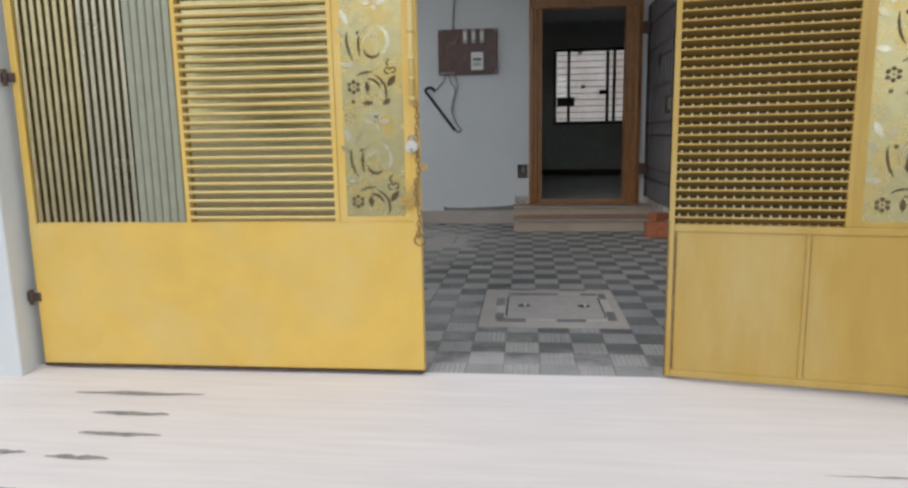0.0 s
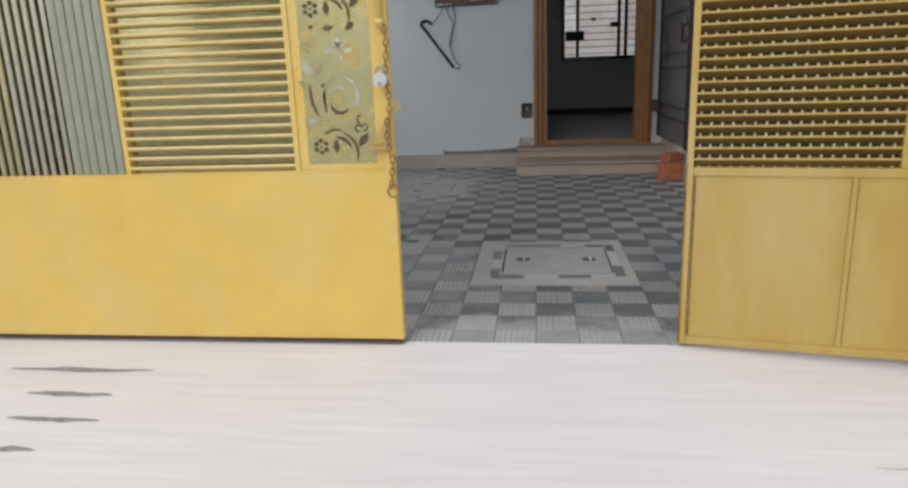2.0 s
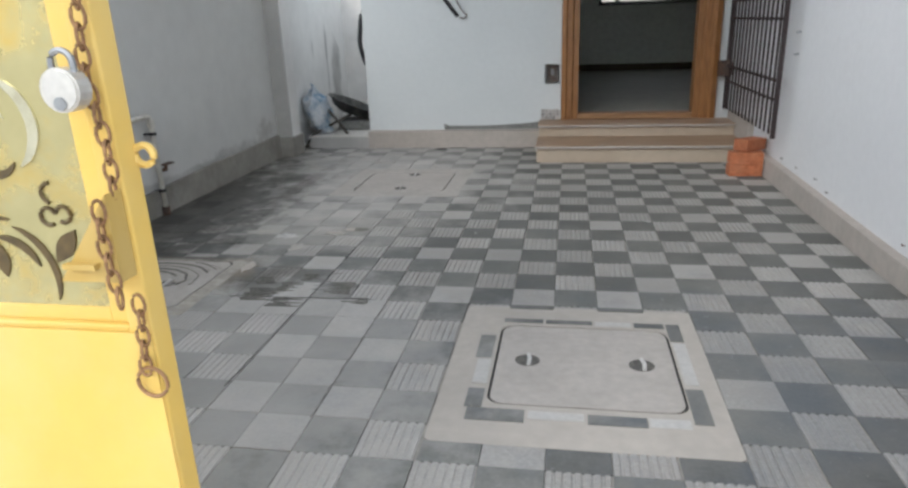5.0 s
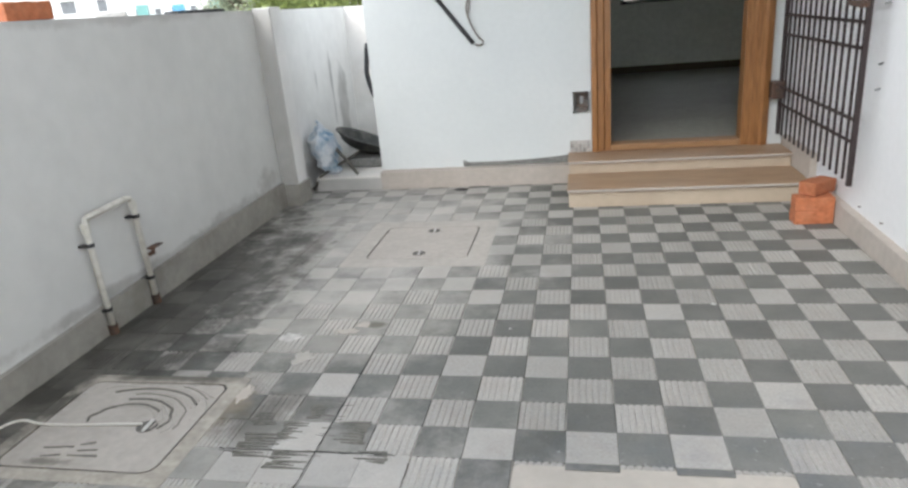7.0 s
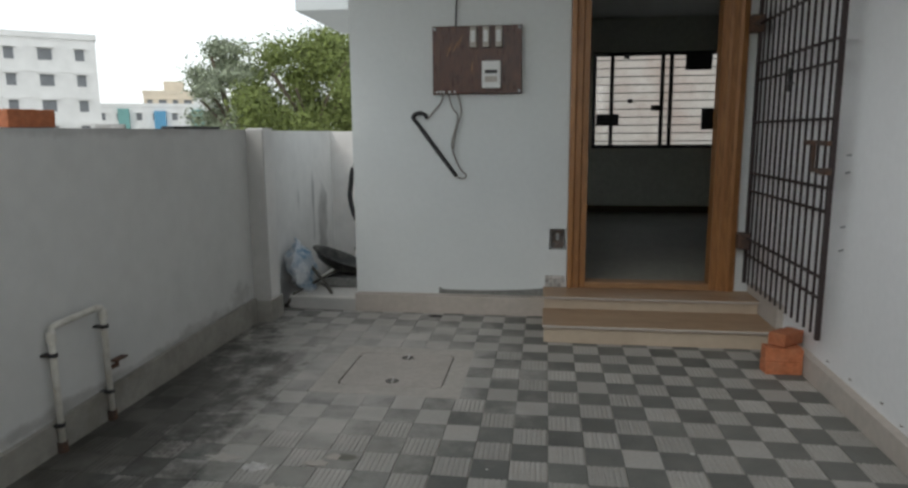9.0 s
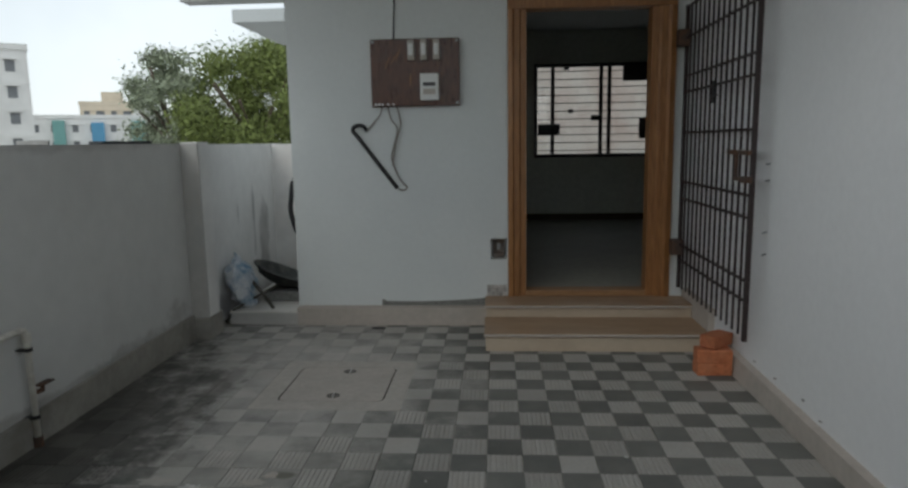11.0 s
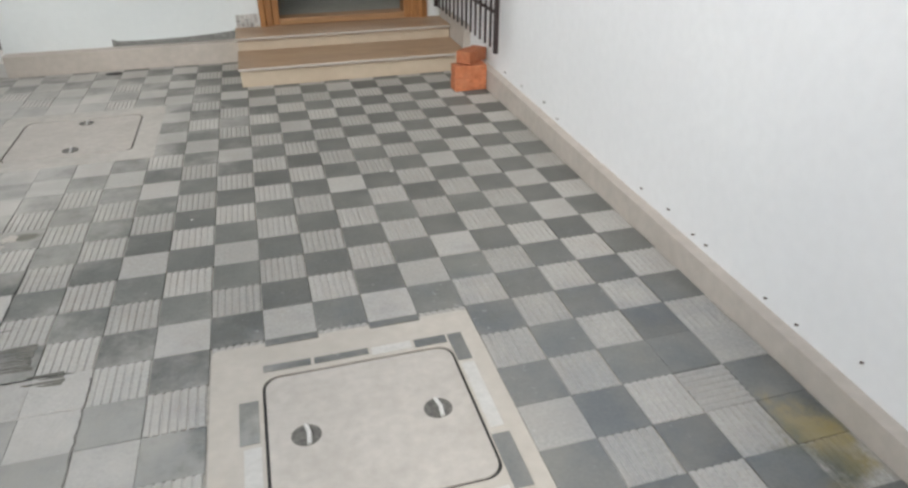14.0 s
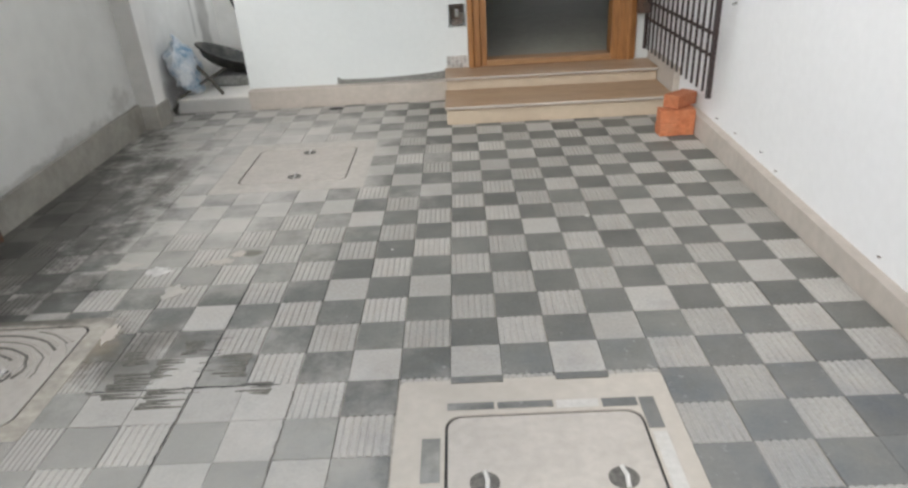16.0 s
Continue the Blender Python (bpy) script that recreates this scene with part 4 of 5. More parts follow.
for i in range(1, n):
    y = G0 + 0.014 + i * (G1 - G0 - 0.028) / n
    part("bar", boxes((GX - 0.006, GX + 0.006, y - 0.006, y + 0.006, GZ0 + 0.005, GZ1)), M_GRILL, grill)
for z in (0.53, 0.645, 1.0, 1.125, 1.485, 1.775, 1.89, 2.165, 2.38):
    part("rail", boxes((GX - 0.0145, GX - 0.0065, G0 + 0.02, G1 - 0.02, z - 0.008, z + 0.008)), M_GRILL, grill)
bm = boxes((GX - 0.035, GX - 0.015, G0 + 0.0, G0 + 0.34, 1.345, 1.372), (GX - 0.04, GX - 0.015, G0 + 0.02, G0 + 0.20, 1.20, 1.222), (GX - 0.034, GX - 0.018, G0 + 0.19, G0 + 0.21, 1.2, 1.36), (GX - 0.05, GX - 0.015, G0 - 0.03, G0 + 0.05, 1.195, 1.23))
part("slide_bolt", bm, M_IRON, grill, "rust brown slide bolt")
for z in (0.62, 2.17):
    bm = boxes((GX - 0.07, GX + 0.03, G1 - 0.05, G1 + 0.05, z - 0.06, z + 0.06), bevel=0.012)
    part("hinge_block", bm, M_IRON, grill, "dark brown hinge block")
part("tie", boxes((GX - 0.03, GX - 0.015, 6.62, 6.66, 1.66, 1.80), (GX - 0.03, GX - 0.015, 6.58, 6.70, 1.70, 1.712), bevel=0.003), M_BLACK, grill)

# nails and plug stubs in the side wall
studs = [(6.03, 0.16), (5.75, 0.16), (5.42, 0.17), (5.24, 0.14), (4.39, 0.14), (4.19, 0.144), (4.02, 0.127), (3.94, 0.127), (3.62, 0.117), (3.48, 0.115), (3.25, 0.16)]
for y, z in studs:
    bm = bmesh.new()
    tube(bm, [(WR + 0.01, y, z), (WR - 0.012, y, z + 0.003), (WR - 0.014, y - 0.002, z + 0.010)], 0.0026, 6)
    tagged(link("wall_nail", bm, M_IRON), "small rusty nail in the white wall", "nail", "nails in the side wall")
for z in (0.80, 0.925, 1.21, 1.30):
    bm = bmesh.new()
    tube(bm, [(WR + 0.01, 5.99, z), (WR - 0.03, 5.96, z - 0.004)], 0.005, 6)
    tagged(link("wall_peg", bm, M_STEEL), "thin grey metal peg sticking out of the wall", "peg", "pegs beside the grill")


def brick(name, label, m, group="", mate=None):
    bm = bmesh.new()
    box(bm, -0.105, 0.105, -0.052, 0.052, 0, 0.078, bevel=0.006)
    bmesh.ops.subdivide_edges(bm, edges=[e for e in bm.edges if e.calc_length() > 0.05], cuts=3, use_grid_fill=True)
    for v in bm.verts:
        v.co += 0.0025 * noise.noise_vector(v.co * 30 + Vector((m.translation.x * 7, 3, 1)))
    ob = link(name, bm, M_BRICK)
    ob.matrix_world = m
    return tagged(ob, label, "brick", group)


brick("brick", "orange clay brick lying flat on the tiles by the wall", pose(1.288, 6.285, 0.001, 0, 0, 3), "loose bricks")
brick("brick", "orange clay brick stacked on another brick", pose(1.291, 6.292, 0.0795, 0, 0, -2), "loose bricks")
brick("brick", "chipped orange clay brick turned askew on two others", pose(1.325, 6.345, 0.161, 0, 2, 42), "loose bricks")
brick("brick", "orange clay brick lying on the boundary wall coping", pose(-2.40, 4.95, 1.462, 0, 0, 72))


def scrap(name, label, cat, m, sx, sy, sz, material):
    bm = bmesh.new()
    box(bm, -sx, sx, -sy, sy, 0, sz, bevel=min(sz, sx, sy) * 0.2)
    ob = link(name, bm, material)
    ob.matrix_world = m
    return tagged(ob, label, cat)


scrap("rubber_strip", "flat black rubber strip lying on the wall top", "strip", pose(-2.40, 6.35, 1.461, 0, 0, 80), 0.22, 0.05, 0.018, M_BLACK)
scrap("timber_offcut", "dark timber offcut on the boundary wall", "timber", pose(-2.40, 4.25, 1.461, 0, 0, 95), 0.14, 0.035, 0.03, M_STICK)
scrap("stone_chip", "pale mortar lump on the boundary wall", "rubble", pose(-2.41, 5.55, 1.461, 0, 0, 30), 0.07, 0.04, 0.022, M_SCRAP)
scrap("stone_chip", "pale mortar lump on the boundary wall", "rubble", pose(-2.41, 4.52, 1.461, 0, 0, 10), 0.05, 0.04, 0.03, M_SCRAP)

# ---------------------------------------------------------------- meter board and wires
bx0, bx1, bz0, bz1 = -0.99, -0.312, 1.717, 2.217
board = empty("meter_board", "dark polished wooden meter board with fuses on the wall", "meter board")
part("panel", boxes((bx0, bx1, WY - 0.045, WY - 0.001, bz0, bz1), bevel=0.006), M_BOARD, board)
F = WY - 0.045
for x in (-0.675, -0.578, -0.483):
    fuse = part("fuse_carrier", boxes((x - 0.026, x + 0.026, F - 0.045, F, 2.055, 2.205), bevel=0.007), M_PORC, board, "grey porcelain fuse carrier")
    part("fuse_cap", boxes((x - 0.018, x + 0.018, F - 0.062, F - 0.046, 2.09, 2.175), bevel=0.005), M_METER, fuse)
meter = part("meter", boxes((-0.608, -0.468, F - 0.06, F, 1.758, 1.955), bevel=0.008), M_METER, board, "white electricity meter")
part("dial", boxes((-0.585, -0.492, F - 0.064, F - 0.061, 1.862, 1.888)), M_BLACK, meter, "black dial strip")
part("nameplate", boxes((-0.585, -0.492, F - 0.063, F - 0.061, 1.80, 1.84)), M_PORC, meter)
for x in (-0.955, -0.93, -0.905, -0.86, -0.82):
    bm = bmesh.new()
    tube(bm, [(x, F - 0.014, 1.733), (x, F, 1.733)], 0.009, 8)
    part("terminal", bm, M_METER, board)
for x, z in ((bx0 + 0.02, bz1 - 0.02), (bx1 - 0.02, bz1 - 0.02), (bx1 - 0.02, bz0 + 0.02)):
    bm = bmesh.new()
    tube(bm, [(x, F - 0.008, z), (x, F, z)], 0.011, 8)
    part("screw", bm, M_STEEL, board)
for x, z, a in ((-0.88, 1.99, 70), (-0.84, 2.02, 60), (-0.80, 2.05, 68), (-0.69, 1.86, 88)):
    bm = bmesh.new()
    leaf_shape(bm, x, z, 0.11, 0.004, a, F - 0.002, F + 0.001)
    part("scratch", bm, M_TEAK, board, "light scratch in the polish")


def wire(name, label, pts, r, material, cat="wire", fine=6, group=""):
    p = [Vector(q) for q in pts]
    out = []
    for i in range(len(p) - 1):
        a, b, c, d = p[max(i - 1, 0)], p[i], p[i + 1], p[min(i + 2, len(p) - 1)]
        for k in range(fine):
            t = k / fine
            out.append(0.5 * (2 * b + (c - a) * t + (2 * a - 5 * b + 4 * c - d) * t * t + (3 * b - a - 3 * c + d) * t ** 3))
    out.append(p[-1])
    bm = bmesh.new()
    tube(bm, out, r, 6)
    return tagged(link(name, bm, material, smooth=True), label, cat, group)


Wf = WY - 0.012
wire("conduit_hook", "black flexible conduit bent into a hook on the wall", [(-1.045, Wf, 1.535), (-1.06, Wf - 0.005, 1.566), (-1.10, Wf - 0.008, 1.580), (-1.142, Wf - 0.006, 1.565), (-1.150, Wf, 1.535), (-1.11, Wf, 1.485), (-0.98, Wf, 1.31), (-0.815, Wf, 1.09)], 0.0165, M_BLACK, "conduit")
wire("service_wire", "grey wire running from the meter board up the wall", [(-0.815, WY - 0.01, 2.215), (-0.81, Wf, 2.35), (-0.802, Wf, 2.46), (-0.80, Wf, 2.54)], 0.006, M_BLACK)
wire("loose_wire", "thin grey wire hanging from the meter board", [(-0.915, WY - 0.02, 1.718), (-0.93, Wf - 0.01, 1.66), (-0.98, Wf - 0.01, 1.60), (-1.04, Wf - 0.006, 1.535)], 0.0065, M_WIREG, group="wires under the board")
wire("loose_wire", "thin grey wire hanging from the meter board", [(-0.87, WY - 0.02, 1.718), (-0.845, Wf - 0.02, 1.62), (-0.80, Wf - 0.015, 1.55), (-0.83, Wf - 0.01, 1.42), (-0.85, Wf - 0.01, 1.33), (-0.82, Wf - 0.006, 1.22), (-0.78, Wf, 1.14), (-0.74, Wf, 1.10), (-0.76, Wf, 1.075), (-0.80, Wf, 1.08)], 0.0065, M_WIREG, group="wires under the board")
wire("loose_wire", "thin brownish wire hanging from the meter board", [(-0.80, WY - 0.02, 1.718), (-0.78, Wf - 0.02, 1.64), (-0.775, Wf - 0.02, 1.57), (-0.81, Wf - 0.01, 1.46), (-0.83, Wf - 0.01, 1.36), (-0.845, Wf - 0.006, 1.27)], 0.0065, M_WIREG, group="wires under the board")

# switch box hole, mosaic chips, broken plaster strip
sb = empty("switch_box", "galvanised switch box sunk in a hacked-out wall hole", "switch box")
bm = boxes((CX0 + 0.012, CX1 - 0.012, WY + 0.058, WY + 0.066, CZ0 + 0.02, CZ1 - 0.01), (CX0 + 0.012, CX0 + 0.018, WY + 0.012, WY + 0.058, CZ0 + 0.02, CZ1 - 0.01), (CX1 - 0.05, CX1 - 0.012, WY + 0.02, WY + 0.058, CZ0 + 0.05, CZ1 - 0.06), (CX0 + 0.018, CX1 - 0.012, WY + 0.012, WY + 0.058, CZ1 - 0.018, CZ1 - 0.011))
part("box", bm, M_CAVITY, sb)
part("rubble_fill", boxes((CX0 + 0.02, CX1 - 0.02, WY + 0.02, WY + 0.056, CZ0 + 0.005, CZ0 + 0.045), bevel=0.008), M_CAVITY, sb)
part("conduit_end", boxes((CX0 + 0.05, CX0 + 0.075, WY + 0.015, WY + 0.05, CZ0 + 0.07, CZ0 + 0.12), bevel=0.004), M_STEEL, sb)
rm = random.Random(7)
mosaic = empty("mosaic_sample", "small grey mosaic chips stuck beside the door frame", "mosaic")
for i in range(5):
    for j in range(3):
        x, z = -0.115 + i * 0.031, 0.224 + j * 0.03
        part("chip", boxes((x, x + 0.028, WY - 0.008 - 0.002 * rm.random(), WY, z, z + 0.027)), M_MOSA, mosaic)
bm = bmesh.new()
top = [(-0.965, 0.192), (-0.955, 0.196), (-0.93, 0.180), (-0.8, 0.176), (-0.62, 0.177), (-0.45, 0.182), (-0.3, 0.190), (-0.2, 0.198), (-0.125, 0.207)]
plate(bm, [(x, z) for x, z in top] + [(-0.125, 0.145), (-0.965, 0.145)], WY - 0.006, WY - 0.0005)
tagged(link("bare_plaster_strip", bm, M_MORTAR), "strip of bare grey mortar where plaster is missing", "plaster patch")
bm = bmesh.new()
slab(bm, [(-0.97 + 0.055 * math.cos(k * 0.45), 7.27 + 0.028 * math.sin(k * 0.45)) for k in range(14)], 0.0, 0.004)
tagged(link("floor_drain", bm, M_DARKGAP), "small dark floor drain by the plinth", "drain")

# ---------------------------------------------------------------- water pipe on the boundary wall
pipe = empty("water_pipe", "old white plastic water pipe loop on the boundary wall", "water pipe")
PX = WL + 0.045
pts = [(PX, 4.825, 0.0), (PX, 4.825, 0.56), (PX, 4.84, 0.583), (PX, 4.865, 0.588), (PX, 5.14, 0.594), (PX, 5.165, 0.588), (PX, 5.178, 0.565), (PX, 5.18, 0.0)]
bm = bmesh.new()
tube(bm, pts, 0.0155, 10)
part("pipe", bm, M_PVC, pipe, "", True)
for y, z in ((4.825, 0.555), (5.178, 0.56)):
    bm = bmesh.new()
    tube(bm, [(PX, y, z - 0.035), (PX, y, z + 0.01)], 0.021, 10)
    part("elbow", bm, M_PVC, pipe)
for y, z in ((4.825, 0.46), (4.825, 0.13), (5.18, 0.49), (5.18, 0.15)):
    bm = bmesh.new()
    tube(bm, [(PX, y, z - 0.009), (PX, y, z + 0.009)], 0.0195, 10)
    box(bm, WL, PX + 0.021, y - 0.026, y + 0.005, z - 0.005, z + 0.005)
    part("clamp", bm, M_BLACK, pipe, "dark pipe clamp")
bm = bmesh.new()
tube(bm, [(PX, 5.18, 0.27), (PX + 0.01, 5.235, 0.268)], 0.012, 8)
tube(bm, [(PX + 0.01, 5.235, 0.262), (PX + 0.01, 5.235, 0.295)], 0.010, 8)
box(bm, PX - 0.01, PX + 0.03, 5.21, 5.30, 0.293, 0.301)
part("tap", bm, M_IRON, pipe, "dark brass tap")
for y in (4.825, 5.18):
    bm = bmesh.new()
    tube(bm, [(PX, y, 0.0), (PX, y, 0.05)], 0.023, 10)
    part("foot_socket", bm, M_IRON, pipe)

# ---------------------------------------------------------------- things in the side passage
bm = bmesh.new()
bmesh.ops.create_icosphere(bm, subdivisions=4, radius=1)
for v in bm.verts:
    p = v.co.copy()
    q = Vector((0.075 * p.x, 0.16 * p.y, 0.215 * p.z + 0.2))
    q += 0.035 * noise.noise_vector(p * 2.3) + 0.014 * noise.noise_vector(p * 7)
    if p.z > 0.55:
        q.x *= 0.55
        q.y *= 0.7
    q.x -= 0.11 * (q.z - 0.2)
    v.co = q
sack = link("cement_sack", bm, M_BAG, smooth=True)
sack.matrix_world = pose(-2.185, 7.62, 0.09, 0, 0, 10) @ Matrix.Diagonal((1.45, 1.3, 1.08, 1))
tagged(sack, "crumpled blue and white woven sack leaning on the wall", "sack")
pan = empty("mortar_pan", "black iron mortar pan tilted on a concrete block", "pan")
bm = bmesh.new()
prof = [(0.0, 0.0), (0.12, 0.002), (0.19, 0.03), (0.235, 0.085), (0.25, 0.09), (0.243, 0.094), (0.225, 0.086), (0.18, 0.036), (0.115, 0.008), (0.0, 0.006)]
rings = [[bm.verts.new((r * math.cos(2 * math.pi * k / 28), r * math.sin(2 * math.pi * k / 28), z)) for k in range(28)] for r, z in prof[1:-1]]
for a, b in zip(rings[:-1], rings[1:]):
    for k in range(28):
        bm.faces.new((a[k], a[(k + 1) % 28], b[(k + 1) % 28], b[k]))
bm.faces.new(rings[0][::-1]), bm.faces.new(rings[-1])
part("bowl", bm, M_PAN, pan, "", True)
bm = bmesh.new()
tube(bm, [(0.25 * math.cos(a * 0.2245), 0.25 * math.sin(a * 0.2245), 0.09) for a in range(28)], 0.006, 6, close=True)
part("rim", bm, M_PAN, pan)
pan.matrix_world = pose(-1.965, 7.93, 0.232, -6, 22, 0) @ Matrix.Diagonal((1.08, 1.08, 1.15, 1))
scrap("concrete_block", "grey concrete block under the mortar pan", "block", pose(-1.86, 7.90, 0.105, 0, 0, 0), 0.19, 0.17, 0.082, M_MORTAR)
shovel = empty("spade", "worn spade lying across the platform", "spade")
bm = bmesh.new()
tube(bm, [(-2.13, 7.60, 0.36), (-1.95, 7.50, 0.20), (-1.87, 7.45, 0.117)], 0.014, 8)
part("handle", bm, M_STICK, shovel)
bm = bmesh.new()
tube(bm, [(-2.16, 7.60, 0.345), (-2.12, 7.60, 0.385), (-2.09, 7.60, 0.365)], 0.012, 8)
part("grip", bm, M_STICK, shovel)
bm = bmesh.new()
tube(bm, [(-2.245, 7.37, 0.01), (-2.19, 7.42, 0.115), (-2.02, 7.62, 0.20), (-1.92, 7.78, 0.25)], 0.013, 8)
tagged(link("iron_rod", bm, M_STICK, smooth=True), "dark bent iron rod leaning over the platform edge", "rod")
for k, (x, y, z, a, sx, sy, sz, mm, nm, lb) in enumerate(((-1.80, 8.45, 0.105, 20, 0.16, 0.05, 0.03, M_SCRAP, "board_offcut", "pale board offcut in a heap"), (-1.78, 8.42, 0.136, -15, 0.15, 0.04, 0.03, M_SCRAP, "board_offcut", "pale board offcut in a heap"),
        (-1.84, 8.5, 0.168, 8, 0.14, 0.035, 0.03, M_STICK, "timber_offcut", "dark timber offcut in a heap"), (-1.79, 8.46, 0.20, 30, 0.13, 0.04, 0.028, M_SCRAP, "board_offcut", "pale board offcut in a heap"), (-2.0, 8.6, 0.105, 60, 0.10, 0.07, 0.05, M_CAVITY, "rubble_lump", "dark lump of rubble"))):
    scrap(nm, lb, "rubble", pose(x, y, z, 0, 0, a), sx, sy, sz, mm)
for k in range(5):
    scrap("board_offcut", "pale board offcut in a heap", "rubble", pose(-1.80 + 0.015 * (k % 3), 8.44 - 0.012 * k, 0.229 + 0.031 * k, 0, 0, (-25, 14, -6, 22, -12)[k]), 0.14, 0.028, 0.030, (M_SCRAP, M_STICK, M_SCRAP, M_SCRAP, M_STICK)[k])
bm = bmesh.new()
tube(bm, [(-1.75, 8.3, 0.11), (-1.70, 8.36, 0.44)], 0.012, 6)
tagged(link("timber_stick", bm, M_STICK), "thin dark timber stick leaning on the house wall", "stick")
wire("side_cable", "black cable drooping at the house corner", [(-1.66, 7.75, 0.60), (-1.735, 7.74, 0.72), (-1.775, 7.74, 0.88), (-1.765, 7.74, 1.0), (-1.745, 7.74, 1.12), (-1.70, 7.75, 1.2), (-1.655, 7.75, 1.22)], 0.021, M_BLACK, "cable")

# ---------------------------------------------------------------- far view over the wall
def apartment(name, label, m, width, depth, floors, bays, wall_mat, accents=(), roof=True):
    """A block of flats: its front faces local -y."""
    h = floors * 3.1 + 0.8
    b = empty(name, label, "building", at=None)
    part("wall", boxes((0, width, 0, depth, -0.3, h)), wall_mat, b)
    part("parapet", boxes((-0.15, width + 0.15, -0.15, depth + 0.15, h, h + 0.7)), wall_mat, b)
    for f in range(floors):
        for k in range(bays):
            x = (k + 0.5) * width / bays
            z = f * 3.1 + 1.3
            w_ = 0.75 if k % 2 else 0.5
            wd = part("window", boxes((x - w_, x + w_, -0.05, 0.02, z, z + 1.35)), M_PANE, b)
            part("sunshade", boxes((x - w_ - 0.2, x + w_ + 0.2, -0.5, 0.0, z + 1.42, z + 1.54)), wall_mat, wd)
        if f:
            part("floor_band", boxes((0, width, -0.06, 0.0, f * 3.1 - 0.1, f * 3.1 + 0.1)), wall_mat, b)
    for x0, x1, z0, z1, mm in accents:
        part("painted_bay", boxes((x0, x1, -0.9, -0.02, z0, z1)), mm, b)
    if roof:
        part("stair_head", boxes((width * 0.4, width * 0.4 + 4, 2, 6, h, h + 2.8)), wall_mat, b)
    b.matrix_world = m
    return b


def far(deg, d, z=0.0, turn=0.0):
    """A pose d metres off, deg degrees to the left of straight ahead."""
    return pose(-d * math.sin(radians(deg)), 2.2 + d * math.cos(radians(deg)), z, 0, 0, turn)


apartment("apartment_building", "white four-storey apartment block seen over the wall", far(50.5, 100, 0, 38), 26, 14, 4, 7, M_APT)
apartment("apartment_building", "long pale apartment block with blue painted bays", far(36, 150, 0, 27), 46, 14, 2, 14, M_APT, [(11, 13.2, 0, 6.2, M_APTBLUE), (4.5, 6.5, 0, 6.6, M_APTTEAL), (18, 20.5, 0, 6.5, M_APTTEAL), (26, 29, 0, 6.5, M_APTBLUE)])
apartment("apartment_building", "cream apartment tower behind lower blocks", far(32.5, 158, 0, 27), 10, 12, 3, 4, M_APT2)


def tree(name, label, m, height, radius, leaf_mat, seed, count):
    r = random.Random(seed)
    t = empty(name, label, "tree")
    bm = bmesh.new()
    limbs = []
    base_h = height * 0.3
    ringp = [(0, 0, -0.3), (0.05, 0.02, base_h * 0.5), (0.02, 0.06, base_h)]
    tube(bm, ringp, 0.15, 9)
    for k in range(9):
        a = k * 2.4 + r.random()
        l_ = radius * r.uniform(0.5, 0.85)
        top = (l_ * math.cos(a), l_ * math.sin(a), base_h + (height - base_h) * r.uniform(0.35, 0.85))
        mid = (0.45 * top[0], 0.45 * top[1], base_h + 0.5 * (top[2] - base_h))
        tube(bm, [(0.02, 0.06, base_h * 0.9), mid, top], 0.05, 6)
        limbs.append(Vector(top)), limbs.append(Vector(mid) * 0.4 + Vector(top) * 0.6)
    part("trunk", bm, M_BARK, t)
    clumps = []
    for k in range(46):
        a, u = r.uniform(0, 2 * math.pi), r.random() ** 0.5
        zz = r.uniform(0.12, 1.0)
        rr = radius * u * math.sqrt(max(0.05, 1 - (zz - 0.42) ** 2 * 2.4))
        clumps.append((Vector((rr * math.cos(a), rr * math.sin(a), height * zz)), radius * r.uniform(0.18, 0.34)))
    verts, faces = [], []
    for k in range(count):
        c, cr_ = r.choice(clumps)
        d = Vector((r.gauss(0, 1), r.gauss(0, 1), r.gauss(0, 0.8))).normalized() * cr_ * abs(r.gauss(0.75, 0.4))
        p = c + d
        n1 = Vector((r.gauss(0, 1), r.gauss(0, 1), r.gauss(0, 1))).normalized()
        n2 = n1.orthogonal().normalized()
        s_ = r.uniform(0.04, 0.09)
        i0 = len(verts)
        verts += [p - n1 * s_, p + n2 * s_ * 0.45, p + n1 * s_, p - n2 * s_ * 0.45]
        faces.append((i0, i0 + 1, i0 + 2, i0 + 3))
    me = bpy.data.meshes.new("crown")
    me.from_pydata(verts, [], faces)
    me.materials.append(leaf_mat)
    crown = new("crown", me)
    crown.parent = t
    t.matrix_world = m
    return t


tree("tree", "dense yellow-green tree standing beyond the boundary wall", far(20.0, 25), 4.55, 2.35, M_LEAF, 3, 52000)
tree("tree", "grey-green feathery tree beyond the boundary wall", far(26.2, 26), 4.6, 1.35, M_LEAFP, 8, 20000)
tree("tree", "dense green tree standing beyond the boundary wall", far(14.0, 27), 4.7, 2.4, M_LEAF, 11, 20000)
tree("tree", "small pale tree before the apartment block", far(43.5, 60), 4.6, 2.2, M_LEAFP, 15, 2500)

# Unseen wall and trees, added to give the polished gate sheets something to reflect.
tagged(link("wall_across_street", boxes((-30, 24, -11.3, -11.0, -0.35, 1.35)), M_BOUND), "plain weathered wall added across the street for reflections", "wall", kind="structure")
tree("tree", "green tree across the street", pose(-6.6, -13.2, -0.3), 4.4, 2.6, M_LEAF, 31, 16000)
